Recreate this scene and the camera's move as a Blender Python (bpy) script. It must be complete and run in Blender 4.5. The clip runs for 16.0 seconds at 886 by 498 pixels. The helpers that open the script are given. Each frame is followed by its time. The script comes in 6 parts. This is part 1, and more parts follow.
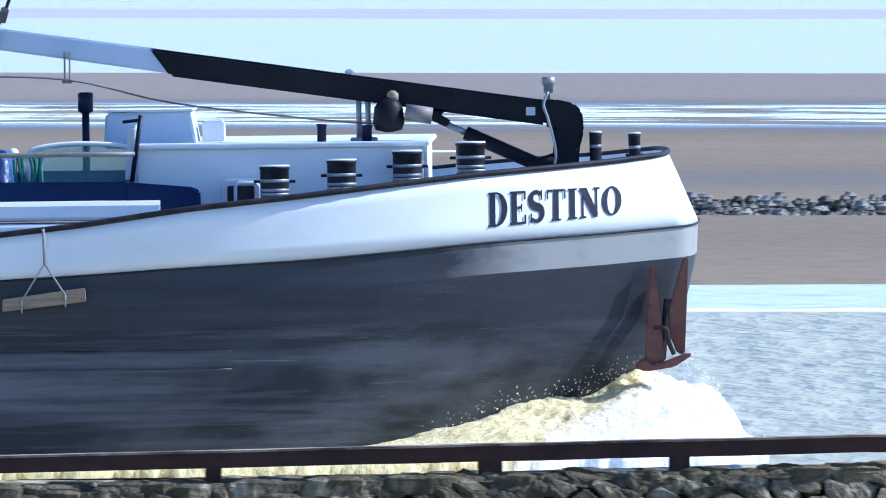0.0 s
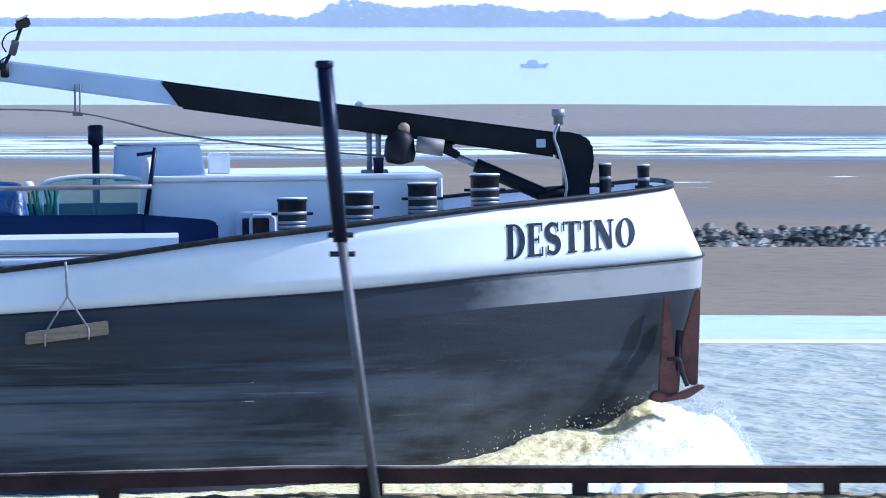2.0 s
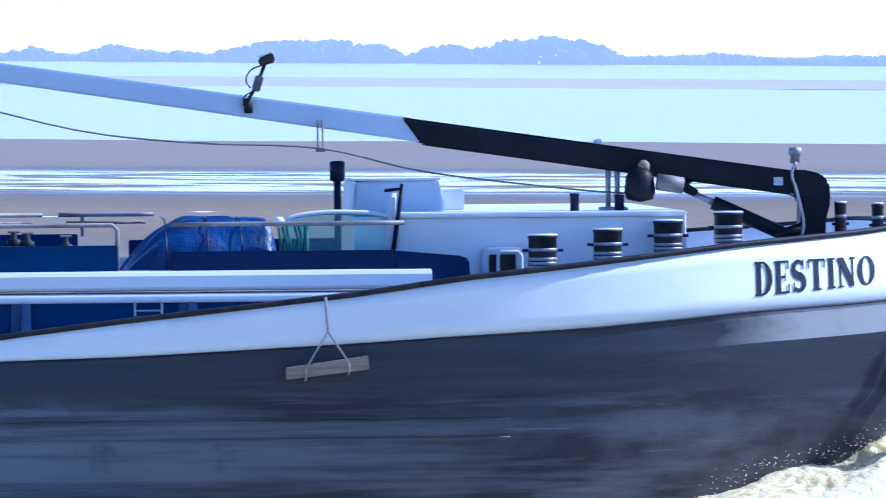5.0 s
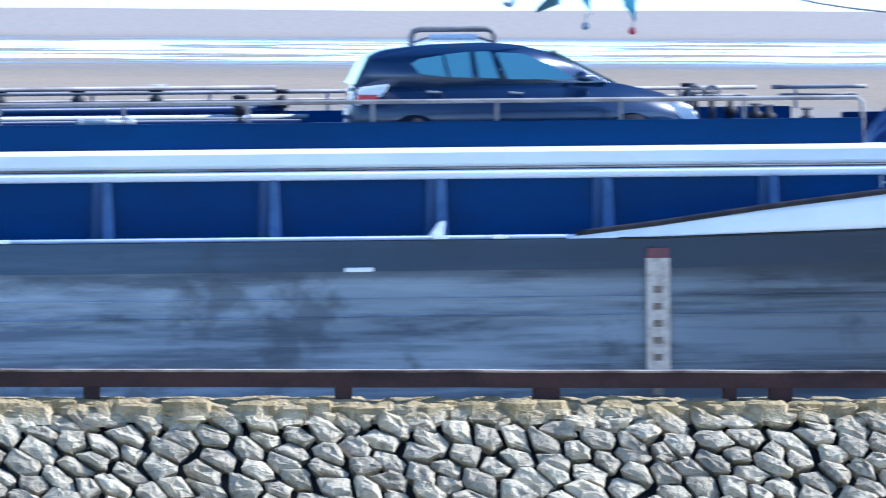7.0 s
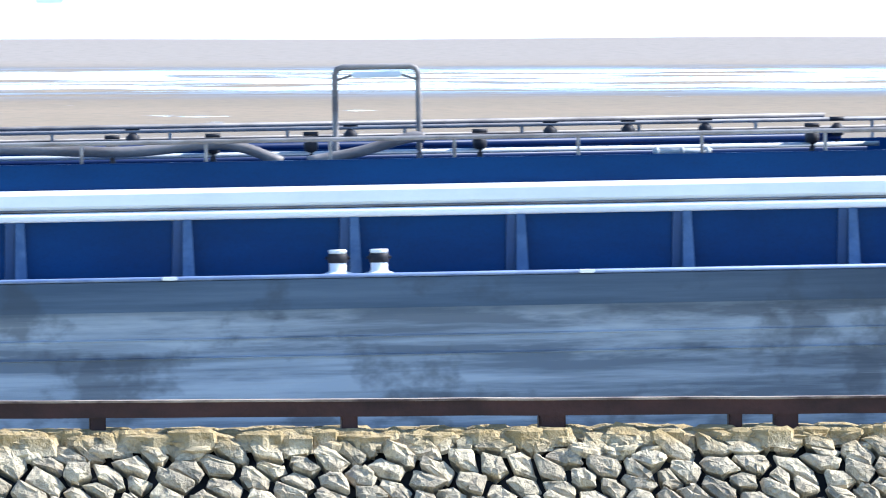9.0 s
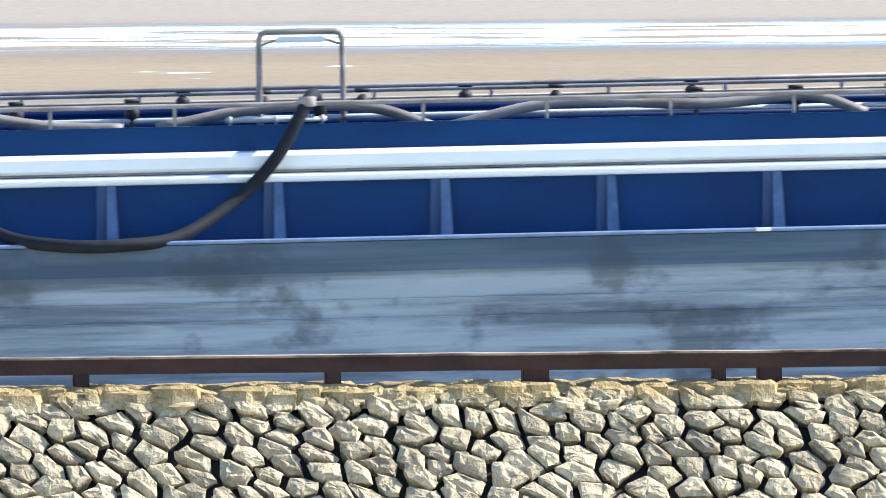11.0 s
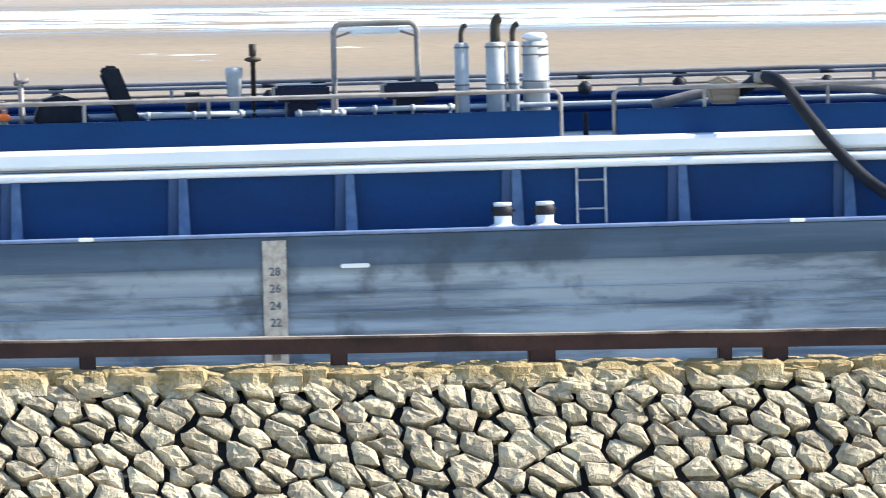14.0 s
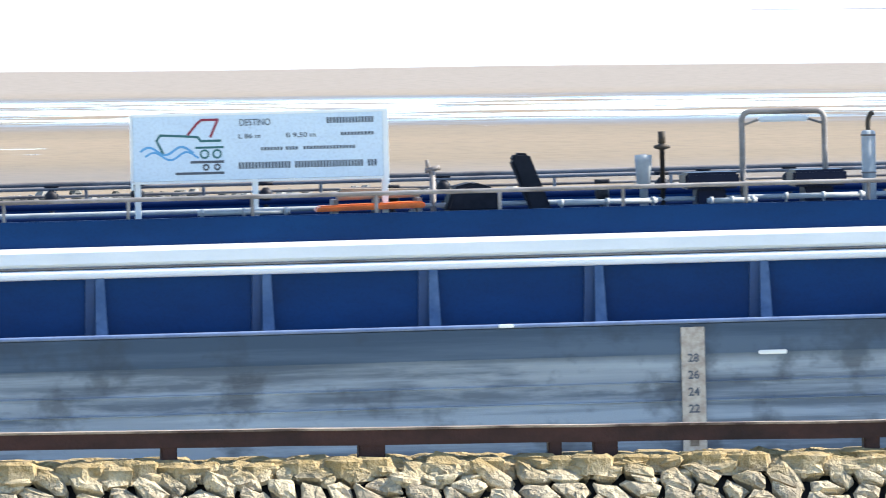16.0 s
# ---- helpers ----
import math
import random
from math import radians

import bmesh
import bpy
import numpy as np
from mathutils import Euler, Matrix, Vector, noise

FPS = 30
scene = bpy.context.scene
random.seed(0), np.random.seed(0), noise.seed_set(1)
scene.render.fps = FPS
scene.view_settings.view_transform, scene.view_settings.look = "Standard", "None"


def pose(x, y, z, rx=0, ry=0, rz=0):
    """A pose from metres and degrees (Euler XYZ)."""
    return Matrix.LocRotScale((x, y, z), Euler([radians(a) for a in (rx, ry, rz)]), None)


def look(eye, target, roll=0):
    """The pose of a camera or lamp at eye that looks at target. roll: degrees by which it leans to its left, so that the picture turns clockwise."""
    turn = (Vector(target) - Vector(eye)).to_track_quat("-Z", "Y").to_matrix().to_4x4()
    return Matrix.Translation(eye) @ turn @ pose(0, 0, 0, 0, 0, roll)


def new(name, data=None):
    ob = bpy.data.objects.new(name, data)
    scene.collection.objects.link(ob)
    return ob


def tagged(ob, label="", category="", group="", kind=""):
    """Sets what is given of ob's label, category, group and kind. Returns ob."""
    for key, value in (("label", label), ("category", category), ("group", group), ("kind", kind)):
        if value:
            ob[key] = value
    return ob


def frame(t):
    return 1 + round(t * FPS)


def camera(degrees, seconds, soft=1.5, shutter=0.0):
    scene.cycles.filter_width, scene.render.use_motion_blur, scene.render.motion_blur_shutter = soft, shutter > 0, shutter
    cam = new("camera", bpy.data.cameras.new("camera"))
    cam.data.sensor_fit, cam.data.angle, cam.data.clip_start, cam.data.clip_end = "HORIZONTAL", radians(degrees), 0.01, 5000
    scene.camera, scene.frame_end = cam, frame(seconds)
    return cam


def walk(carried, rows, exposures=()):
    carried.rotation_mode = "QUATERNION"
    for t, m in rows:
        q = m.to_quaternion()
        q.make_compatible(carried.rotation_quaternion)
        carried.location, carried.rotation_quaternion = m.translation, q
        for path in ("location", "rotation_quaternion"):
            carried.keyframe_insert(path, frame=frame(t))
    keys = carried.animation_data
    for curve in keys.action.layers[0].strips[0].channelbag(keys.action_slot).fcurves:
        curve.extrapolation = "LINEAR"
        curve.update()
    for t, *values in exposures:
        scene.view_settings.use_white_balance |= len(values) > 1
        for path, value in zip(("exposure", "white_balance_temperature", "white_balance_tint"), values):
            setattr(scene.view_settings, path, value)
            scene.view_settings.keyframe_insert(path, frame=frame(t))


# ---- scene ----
EYE = (0.0, 0.0, 5.897)
cam = camera(4.7257, 16.0, soft=1.0, shutter=0.3)
# seconds, turn to the right, tilt, lean (degrees)
VIEW = [
    (0, -0.845, -1.472, 0.066),
    (0.5, -0.042, -1.437, -0.069),
    (1, 0.774, -1.359, -0.007),
    (1.5, 1.433, -1.286, -0.001),
    (2, 2.202, -1.300, 0.034),
    (2.5, 3.009, -1.204, 0.127),
    (3, 3.753, -1.204, 0.238),
    (5.5, 5.935, -1.086, 0.345),
    (6, 6.192, -1.089, 0.390),
    (6.2, 6.120, -1.182, 0.547),
    (6.5, 5.983, -1.317, 0.566),
    (6.7, 5.428, -1.506, 0.456),
    (7, 4.806, -1.804, 0.299),
    (7.2, 4.584, -1.724, 0.375),
    (7.5, 4.525, -1.301, 0.355),
    (7.7, 4.594, -1.207, 0.210),
    (8, 4.685, -1.592, 0.135),
    (8.5, 4.731, -1.621, -0.018),
    (11, 4.872, -1.892, -0.399),
    (11.2, 4.698, -1.901, -0.378),
    (11.5, 4.369, -1.560, -0.362),
    (12, 4.532, -1.405, -0.313),
    (12.5, 4.617, -1.406, -0.309),
    (12.7, 4.597, -1.539, -0.327),
    (13, 4.597, -1.921, -0.556),
    (13.5, 4.698, -2.047, -0.548),
    (14, 4.840, -1.994, -0.666),
    (14.5, 5.068, -1.919, -0.841),
    (15, 5.384, -1.744, -0.813),
    (15.5, 5.544, -1.550, -0.703),
    (16, 5.755, -1.499, -0.621),
]


def aim(turn, tilt, lean):
    return Matrix.Translation(EYE) @ pose(0, 0, 0, 0, 0, -turn) @ pose(0, 0, 0, 90 + tilt) @ pose(0, 0, 0, 0, 0, lean)


walk(cam, [(t, aim(a, b, c)) for t, a, b, c in VIEW],
     exposures=[(0, 0.52, 5150, 13), (3, 0.47, 4830, 15), (5.5, 0.56, 4650, 21), (7, 1.22, 5050, 11), (8.5, 1.45, 5500, 9), (11, 1.45, 6450, 8), (16, 1.42, 6550, 8)])

# the ship's way: speed, lateral distance, and small unevenness of its run
SPEED, LANE = 3.5209, 130.48
RUN = [(0, 0.084), (0.5, -0.048), (1, -0.043), (1.5, -0.028), (2, -0.005), (2.5, 0.015), (3, 0.027), (5.5, -0.003), (6, -0.004), (6.2, -0.005), (6.5, 0.004), (6.7, 0.005), (7, 0.018), (7.2, 0.027), (7.5, 0.064), (7.7, 0.053), (8, 0.039), (8.5, -0.109), (11, -0.025), (11.2, -0.030), (11.5, 0.003), (12, 0.017), (12.5, 0.028), (12.7, 0.038), (13, 0.040), (13.5, -0.117), (14, 0.076), (14.5, -0.076), (15, 0.116), (15.5, -0.031), (16, -0.001)]
TRIM = math.degrees(math.atan(0.0135))


def ship_pose(t, slip=0.0):
    return Matrix.Translation((SPEED * t + slip, LANE, 0)) @ Matrix.Translation((-19.3, 0, 0)) @ pose(0, 0, 0, 0, -TRIM, 0) @ Matrix.Translation((19.3, 0, 0))


# ---- light ----
SUN_AZ, SUN_EL = 84.0, 40.0   # degrees from +y towards +x, and above the horizon
world = bpy.data.worlds.new("sky")
scene.world = world
world.use_nodes = True
wn = world.node_tree
sky = wn.nodes.new("ShaderNodeTexSky")
sky.sky_type, sky.sun_disc = "NISHITA", False
sky.sun_elevation, sky.sun_rotation = radians(SUN_EL), radians(SUN_AZ)
sky.air_density, sky.dust_density, sky.ozone_density, sky.altitude = 0.8, 0.15, 3.2, 0
wn.nodes["Background"].inputs["Strength"].default_value = 0.15
wn.links.new(sky.outputs[0], wn.nodes["Background"].inputs["Color"])
sun = new("sun", bpy.data.lights.new("sun", "SUN"))
sun.data.energy, sun.data.angle, sun.data.color = 4.6, radians(0.53), (1.0, 0.95, 0.87)
sa, se = radians(SUN_AZ), radians(SUN_EL)
sun.matrix_world = look((math.sin(sa) * math.cos(se) * 50, math.cos(sa) * math.cos(se) * 50, math.sin(se) * 50), (0, 0, 0))

# ---- materials ----
def nodes(name):
    m = bpy.data.materials.new(name)
    m.use_nodes = True
    nt = m.node_tree
    return m, nt, nt.nodes["Principled BSDF"]


def noise_of(nt, scale, detail=6.0, stretch=(1, 1, 1), rough=0.6):
    co = nt.nodes.new("ShaderNodeTexCoord")
    mp = nt.nodes.new("ShaderNodeMapping")
    mp.inputs["Scale"].default_value = stretch
    n = nt.nodes.new("ShaderNodeTexNoise")
    n.inputs["Scale"].default_value, n.inputs["Detail"].default_value, n.inputs["Roughness"].default_value = scale, detail, rough
    nt.links.new(co.outputs["Object"], mp.inputs["Vector"])
    nt.links.new(mp.outputs[0], n.inputs["Vector"])
    return n.outputs["Fac"]


def ramp(nt, fac, lo, hi):
    r = nt.nodes.new("ShaderNodeMapRange")
    r.inputs["From Min"].default_value, r.inputs["From Max"].default_value = lo, hi
    nt.links.new(fac, r.inputs["Value"])
    return r.outputs[0]


def mix(nt, fac, a, b):
    m = nt.nodes.new("ShaderNodeMix")
    m.data_type = "RGBA"
    if isinstance(fac, float):
        m.inputs[0].default_value = fac
    else:
        nt.links.new(fac, m.inputs[0])
    for s, c in ((m.inputs[6], a), (m.inputs[7], b)):
        if isinstance(c, tuple):
            s.default_value = (*c[:3], 1)
        else:
            nt.links.new(c, s)
    return m.outputs[2]


def calc(nt, op, a, b):
    m = nt.nodes.new("ShaderNodeMath")
    m.operation = op
    for s, c in ((m.inputs[0], a), (m.inputs[1], b)):
        if isinstance(c, (int, float)):
            s.default_value = c
        else:
            nt.links.new(c, s)
    return m.outputs[0]


def bump(nt, bsdf, height, strength, distance):
    b = nt.nodes.new("ShaderNodeBump")
    b.inputs["Strength"].default_value, b.inputs["Distance"].default_value = strength, distance
    nt.links.new(height, b.inputs["Height"])
    nt.links.new(b.outputs[0], bsdf.inputs["Normal"])


def surface(name, col, col2, rough=0.5, metal=0.0, scale=2.0, stretch=(1, 1, 1), grain=30.0, relief=0.3, depth=0.004, lo=0.4, hi=0.65, varied=0.0, speck=0.5, gloss=0.5):
    """Two colours patched by a coarse noise, a fine grain over them, relief, and uneven gloss."""
    m, nt, b = nodes(name)
    big = noise_of(nt, scale, 5, stretch)
    fine = noise_of(nt, grain, 4)
    c = mix(nt, ramp(nt, big, lo, hi), col, col2)
    dark = mix(nt, 0.35, c, (0.0, 0.0, 0.0))
    c = mix(nt, calc(nt, "MULTIPLY", ramp(nt, fine, 0.45, 0.75), speck), c, dark)
    b.inputs["Specular IOR Level"].default_value = gloss
    if varied:
        oi = nt.nodes.new("ShaderNodeObjectInfo")
        k = nt.nodes.new("ShaderNodeMapRange")
        k.inputs["To Min"].default_value, k.inputs["To Max"].default_value = 1 - varied, 1 + varied
        nt.links.new(oi.outputs["Random"], k.inputs["Value"])
        h = nt.nodes.new("ShaderNodeHueSaturation")
        nt.links.new(k.outputs[0], h.inputs["Value"])
        nt.links.new(c, h.inputs["Color"])
        c = h.outputs[0]
    nt.links.new(c, b.inputs["Base Color"])
    r = nt.nodes.new("ShaderNodeMapRange")
    r.inputs["To Min"].default_value, r.inputs["To Max"].default_value = max(rough - 0.12, 0.03), min(rough + 0.15, 1)
    nt.links.new(big, r.inputs["Value"])
    nt.links.new(r.outputs[0], b.inputs["Roughness"])
    b.inputs["Metallic"].default_value = metal
    if relief:
        bump(nt, b, fine, relief, depth)
    return m


def plain_glass():
    m, nt, b = nodes("tinted_glass")
    b.inputs["Base Color"].default_value = (0.55, 0.8, 0.82, 1)
    b.inputs["Roughness"].default_value = 0.03
    b.inputs["Transmission Weight"].default_value = 0.85
    b.inputs["IOR"].default_value = 1.1
    return m


def hull_paint():
    m, nt, b = nodes("black_hull_paint")
    co = nt.nodes.new("ShaderNodeTexCoord")
    sp = nt.nodes.new("ShaderNodeSeparateXYZ")
    nt.links.new(co.outputs["Object"], sp.inputs[0])
    streak = noise_of(nt, 1.0, 7, (0.16, 1, 3.2), 0.62)
    patch = noise_of(nt, 1.0, 5, (0.9, 1, 1.1), 0.6)
    rub = noise_of(nt, 2.0, 8, (0.12, 1, 9), 0.7)
    grain = noise_of(nt, 60, 3)
    aft = ramp(nt, sp.outputs[0], -7.5, -20.0)
    # blacker paint forward; the paler aft grey also holds sky reflection and exposure
    fore = ramp(nt, sp.outputs[0], -4.5, -1.0)
    base = mix(nt, aft, (0.019, 0.022, 0.029), (0.095, 0.125, 0.175))
    worn = mix(nt, aft, (0.095, 0.11, 0.135), (0.255, 0.312, 0.392))
    c = mix(nt, calc(nt, "MULTIPLY", ramp(nt, streak, 0.44, 0.60), calc(nt, "SUBTRACT", 1.0, calc(nt, "MULTIPLY", fore, 0.65))), base, worn)
    # soft grey clouds brighten the fore body low down, ending in a ragged upper edge
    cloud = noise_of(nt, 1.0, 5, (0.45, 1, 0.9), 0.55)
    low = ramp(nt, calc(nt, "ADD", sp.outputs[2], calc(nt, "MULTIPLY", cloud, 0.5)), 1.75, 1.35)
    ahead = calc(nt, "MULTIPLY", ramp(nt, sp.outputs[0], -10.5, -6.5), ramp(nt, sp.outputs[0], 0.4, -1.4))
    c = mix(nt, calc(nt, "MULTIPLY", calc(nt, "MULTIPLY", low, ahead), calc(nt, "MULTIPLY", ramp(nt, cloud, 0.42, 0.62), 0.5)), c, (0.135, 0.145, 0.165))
    pale = noise_of(nt, 1.0, 6, (0.3, 1, 1.6), 0.62)
    c = mix(nt, calc(nt, "MULTIPLY", calc(nt, "MULTIPLY", ramp(nt, pale, 0.50, 0.58), aft), 0.55), c, (0.315, 0.372, 0.45))
    c = mix(nt, calc(nt, "MULTIPLY", ramp(nt, patch, 0.55, 0.64), 0.62), c, (0.04, 0.05, 0.07))
    c = mix(nt, calc(nt, "MULTIPLY", ramp(nt, rub, 0.62, 0.74), 0.55), c, (0.26, 0.28, 0.31))
    # the strake under the deck edge was rolled over with fresh paint
    top = ramp(nt, calc(nt, "ADD", sp.outputs[2], calc(nt, "ADD", calc(nt, "MULTIPLY", patch, 0.12), calc(nt, "MULTIPLY", rub, 0.10))), 1.60, 1.71)
    c = mix(nt, calc(nt, "MULTIPLY", top, 0.75), c, mix(nt, aft, (0.026, 0.030, 0.040), (0.038, 0.066, 0.11)))
    nt.links.new(c, b.inputs["Base Color"])
    nt.links.new(ramp(nt, streak, -0.5, 1.6), b.inputs["Roughness"])
    b.inputs["Specular IOR Level"].default_value = 0.3
    bump(nt, b, calc(nt, "ADD", calc(nt, "MULTIPLY", streak, 3.0), grain), 0.35, 0.01)
    return m


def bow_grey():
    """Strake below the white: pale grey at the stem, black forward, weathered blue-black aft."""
    m, nt, b = nodes("grey_bow_paint")
    co = nt.nodes.new("ShaderNodeTexCoord")
    sp = nt.nodes.new("ShaderNodeSeparateXYZ")
    nt.links.new(co.outputs["Object"], sp.inputs[0])
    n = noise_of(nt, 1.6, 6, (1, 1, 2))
    streak = noise_of(nt, 1.0, 7, (0.16, 1, 3.2), 0.62)
    patch = noise_of(nt, 1.0, 5, (0.9, 1, 1.1), 0.6)
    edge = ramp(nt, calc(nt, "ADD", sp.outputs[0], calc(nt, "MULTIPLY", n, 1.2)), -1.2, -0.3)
    aft = ramp(nt, sp.outputs[0], -7.5, -20.0)
    old = mix(nt, aft, (0.026, 0.030, 0.040), (0.038, 0.066, 0.11))
    worn = mix(nt, aft, (0.05, 0.06, 0.078), (0.095, 0.135, 0.195))
    old = mix(nt, calc(nt, "MULTIPLY", ramp(nt, streak, 0.45, 0.66), 0.7), old, worn)
    old = mix(nt, calc(nt, "MULTIPLY", ramp(nt, patch, 0.53, 0.63), 0.6), old, (0.03, 0.042, 0.06))
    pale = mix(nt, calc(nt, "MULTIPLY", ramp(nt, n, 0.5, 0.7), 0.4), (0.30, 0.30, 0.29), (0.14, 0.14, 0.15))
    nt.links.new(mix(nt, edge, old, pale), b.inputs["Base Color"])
    b.inputs["Roughness"].default_value = 0.5
    b.inputs["Specular IOR Level"].default_value = 0.3
    bump(nt, b, calc(nt, "ADD", n, streak), 0.3, 0.01)
    return m


def stone_paint():
    m = surface("grey_basalt", (0.49, 0.405, 0.265), (0.34, 0.275, 0.185), 0.85, 0, 3.0, grain=26, relief=1.0, depth=0.018, varied=0.25, speck=0.4)
    nt = m.node_tree
    b = nt.nodes["Principled BSDF"]
    old = b.inputs["Base Color"].links[0].from_socket
    geo = nt.nodes.new("ShaderNodeNewGeometry")
    sp = nt.nodes.new("ShaderNodeSeparateXYZ")
    nt.links.new(geo.outputs["Position"], sp.inputs[0])
    n = noise_of(nt, 5.0, 5)
    coarse = noise_of(nt, 9.0, 5, rough=0.6)
    inner = nt.nodes.new("ShaderNodeBump")
    inner.inputs["Strength"].default_value, inner.inputs["Distance"].default_value = 1.0, 0.06
    nt.links.new(coarse, inner.inputs["Height"])
    nt.links.new(inner.outputs[0], b.inputs["Normal"].links[0].from_node.inputs["Normal"])
    old = mix(nt, calc(nt, "MULTIPLY", ramp(nt, coarse, 0.50, 0.34), 0.65), old, (0.12, 0.10, 0.07))
    # yellow lichen grows along the crest
    lich = ramp(nt, calc(nt, "ADD", sp.outputs[2], calc(nt, "MULTIPLY", n, 0.25)), 2.22, 2.36)
    c = mix(nt, calc(nt, "MULTIPLY", lich, 0.8), old, (0.26, 0.175, 0.055))
    # the older stretch of the slope is dark with moss and silt
    moss = calc(nt, "MULTIPLY", ramp(nt, calc(nt, "ADD", sp.outputs[0], calc(nt, "MULTIPLY", n, 1.5)), 3.4, 2.2), ramp(nt, n, 0.25, 0.5))
    c = mix(nt, calc(nt, "MULTIPLY", moss, 0.93), c, (0.055, 0.044, 0.02))
    nt.links.new(c, b.inputs["Base Color"])
    return m


def water_paint(name, col, rip, strength):
    """Wind-ruffled silty water, calmer in the lee of the flat."""
    m, nt, b = nodes(name)
    co = nt.nodes.new("ShaderNodeTexCoord")
    sp = nt.nodes.new("ShaderNodeSeparateXYZ")
    nt.links.new(co.outputs["Object"], sp.inputs[0])
    b.inputs["IOR"].default_value = 1.33
    a = noise_of(nt, rip, 3.5, (1.3, 0.42, 1), 0.55)
    a2 = noise_of(nt, rip * 0.22, 4, (1.2, 0.6, 1), 0.6)
    calm = ramp(nt, sp.outputs[1], 186.5, 189.0)
    c = mix(nt, ramp(nt, a, 0.35, 0.7), tuple(x * 0.88 for x in col), tuple(x * 1.1 for x in col))
    # far out, a lilac tint in the colour offsets the cyan sky reflection
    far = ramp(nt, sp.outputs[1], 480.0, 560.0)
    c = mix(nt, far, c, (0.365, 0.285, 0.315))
    nt.links.new(c, b.inputs["Base Color"])
    h = calc(nt, "MULTIPLY", calc(nt, "ADD", a, calc(nt, "MULTIPLY", a2, 1.5)), calc(nt, "SUBTRACT", 1.0, calc(nt, "MULTIPLY", calm, 0.75)))
    bump(nt, b, h, strength, 0.8)
    nt.links.new(calc(nt, "SUBTRACT", 0.34, calc(nt, "MULTIPLY", calm, 0.2)), b.inputs["Roughness"])
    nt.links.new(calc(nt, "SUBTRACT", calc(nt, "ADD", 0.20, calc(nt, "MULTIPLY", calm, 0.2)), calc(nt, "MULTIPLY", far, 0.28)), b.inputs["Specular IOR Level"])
    return m


def mud_paint():
    """Tidal mud: brown and matt where it has drained, a mirror where a film of water stands in long pools."""
    m, nt, b = nodes("tidal_mud")
    co = nt.nodes.new("ShaderNodeTexCoord")
    sp = nt.nodes.new("ShaderNodeSeparateXYZ")
    nt.links.new(co.outputs["Object"], sp.inputs[0])
    y = sp.outputs[1]
    pool = noise_of(nt, 1.0, 6, (0.08, 0.12, 1), 0.66)
    small = noise_of(nt, 1.0, 5, (0.12, 0.09, 1), 0.6)
    tone = noise_of(nt, 1.0, 5, (0.01, 0.02, 1), 0.6)
    grain = noise_of(nt, 1.5, 6, (1, 0.5, 1))
    near, far = ramp(nt, y, 385, 415), ramp(nt, y, 500, 470)
    belt = calc(nt, "MULTIPLY", near, far)
    wet = calc(nt, "MULTIPLY", belt, ramp(nt, pool, 0.40, 0.5))
    wet2 = calc(nt, "MULTIPLY", ramp(nt, small, 0.66, 0.69), calc(nt, "MULTIPLY", ramp(nt, y, 280, 300), ramp(nt, y, 420, 400)))
    sheen = calc(nt, "MULTIPLY", calc(nt, "MULTIPLY", ramp(nt, y, 283, 295), ramp(nt, y, 325, 305)), 0.3)
    w = calc(nt, "MAXIMUM", calc(nt, "MAXIMUM", wet, wet2), sheen)
    c = mix(nt, ramp(nt, tone, 0.35, 0.65), (0.27, 0.21, 0.145), (0.21, 0.168, 0.12))
    # beyond 460 m the mud's colour greys to hint at haze
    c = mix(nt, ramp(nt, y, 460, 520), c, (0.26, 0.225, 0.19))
    c = mix(nt, calc(nt, "MULTIPLY", ramp(nt, grain, 0.45, 0.7), 0.35), c, (0.1, 0.085, 0.07))
    c = mix(nt, w, c, (0.08, 0.075, 0.07))
    nt.links.new(c, b.inputs["Base Color"])
    r = nt.nodes.new("ShaderNodeMapRange")
    r.inputs["To Min"].default_value, r.inputs["To Max"].default_value = 0.9, 0.06
    nt.links.new(w, r.inputs["Value"])
    nt.links.new(r.outputs[0], b.inputs["Roughness"])
    s = nt.nodes.new("ShaderNodeMapRange")
    s.inputs["To Min"].default_value, s.inputs["To Max"].default_value = 0.05, 0.5
    nt.links.new(w, s.inputs["Value"])
    nt.links.new(s.outputs[0], b.inputs["Specular IOR Level"])
    return m


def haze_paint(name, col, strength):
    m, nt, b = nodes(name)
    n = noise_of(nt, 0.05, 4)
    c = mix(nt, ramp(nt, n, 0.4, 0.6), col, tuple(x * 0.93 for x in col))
    # distance haze is painted on as a pale blue glow
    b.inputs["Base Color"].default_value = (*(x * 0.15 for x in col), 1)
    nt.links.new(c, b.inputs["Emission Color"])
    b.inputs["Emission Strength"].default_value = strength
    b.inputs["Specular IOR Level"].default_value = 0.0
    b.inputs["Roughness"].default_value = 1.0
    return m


HULL = hull_paint()
BOWGREY = bow_grey()
WHITE = surface("white_ship_paint", (0.80, 0.80, 0.79), (0.72, 0.73, 0.73), 0.35, 0, 0.8, (1, 1, 2), 40, 0.08, 0.003, speck=0.1)
LIGHTGREY = surface("pale_grey_paint", (0.62, 0.65, 0.69), (0.55, 0.58, 0.62), 0.4, 0, 1.5, grain=40, relief=0.1, speck=0.2)
BLUE = surface("dark_blue_paint", (0.001, 0.026, 0.098), (0.002, 0.036, 0.128), 0.4, 0, 1.0, (0.5, 1, 1.5), 30, 0.12, gloss=0.14)
RIBBLUE = surface("sun_bleached_blue", (0.15, 0.21, 0.36), (0.10, 0.15, 0.29), 0.5, 0, 3.0, relief=0.15)
BRACKETBLUE = surface("chalky_blue_paint", (0.008, 0.042, 0.125), (0.015, 0.055, 0.15), 0.5, 0, 3.0, relief=0.15)
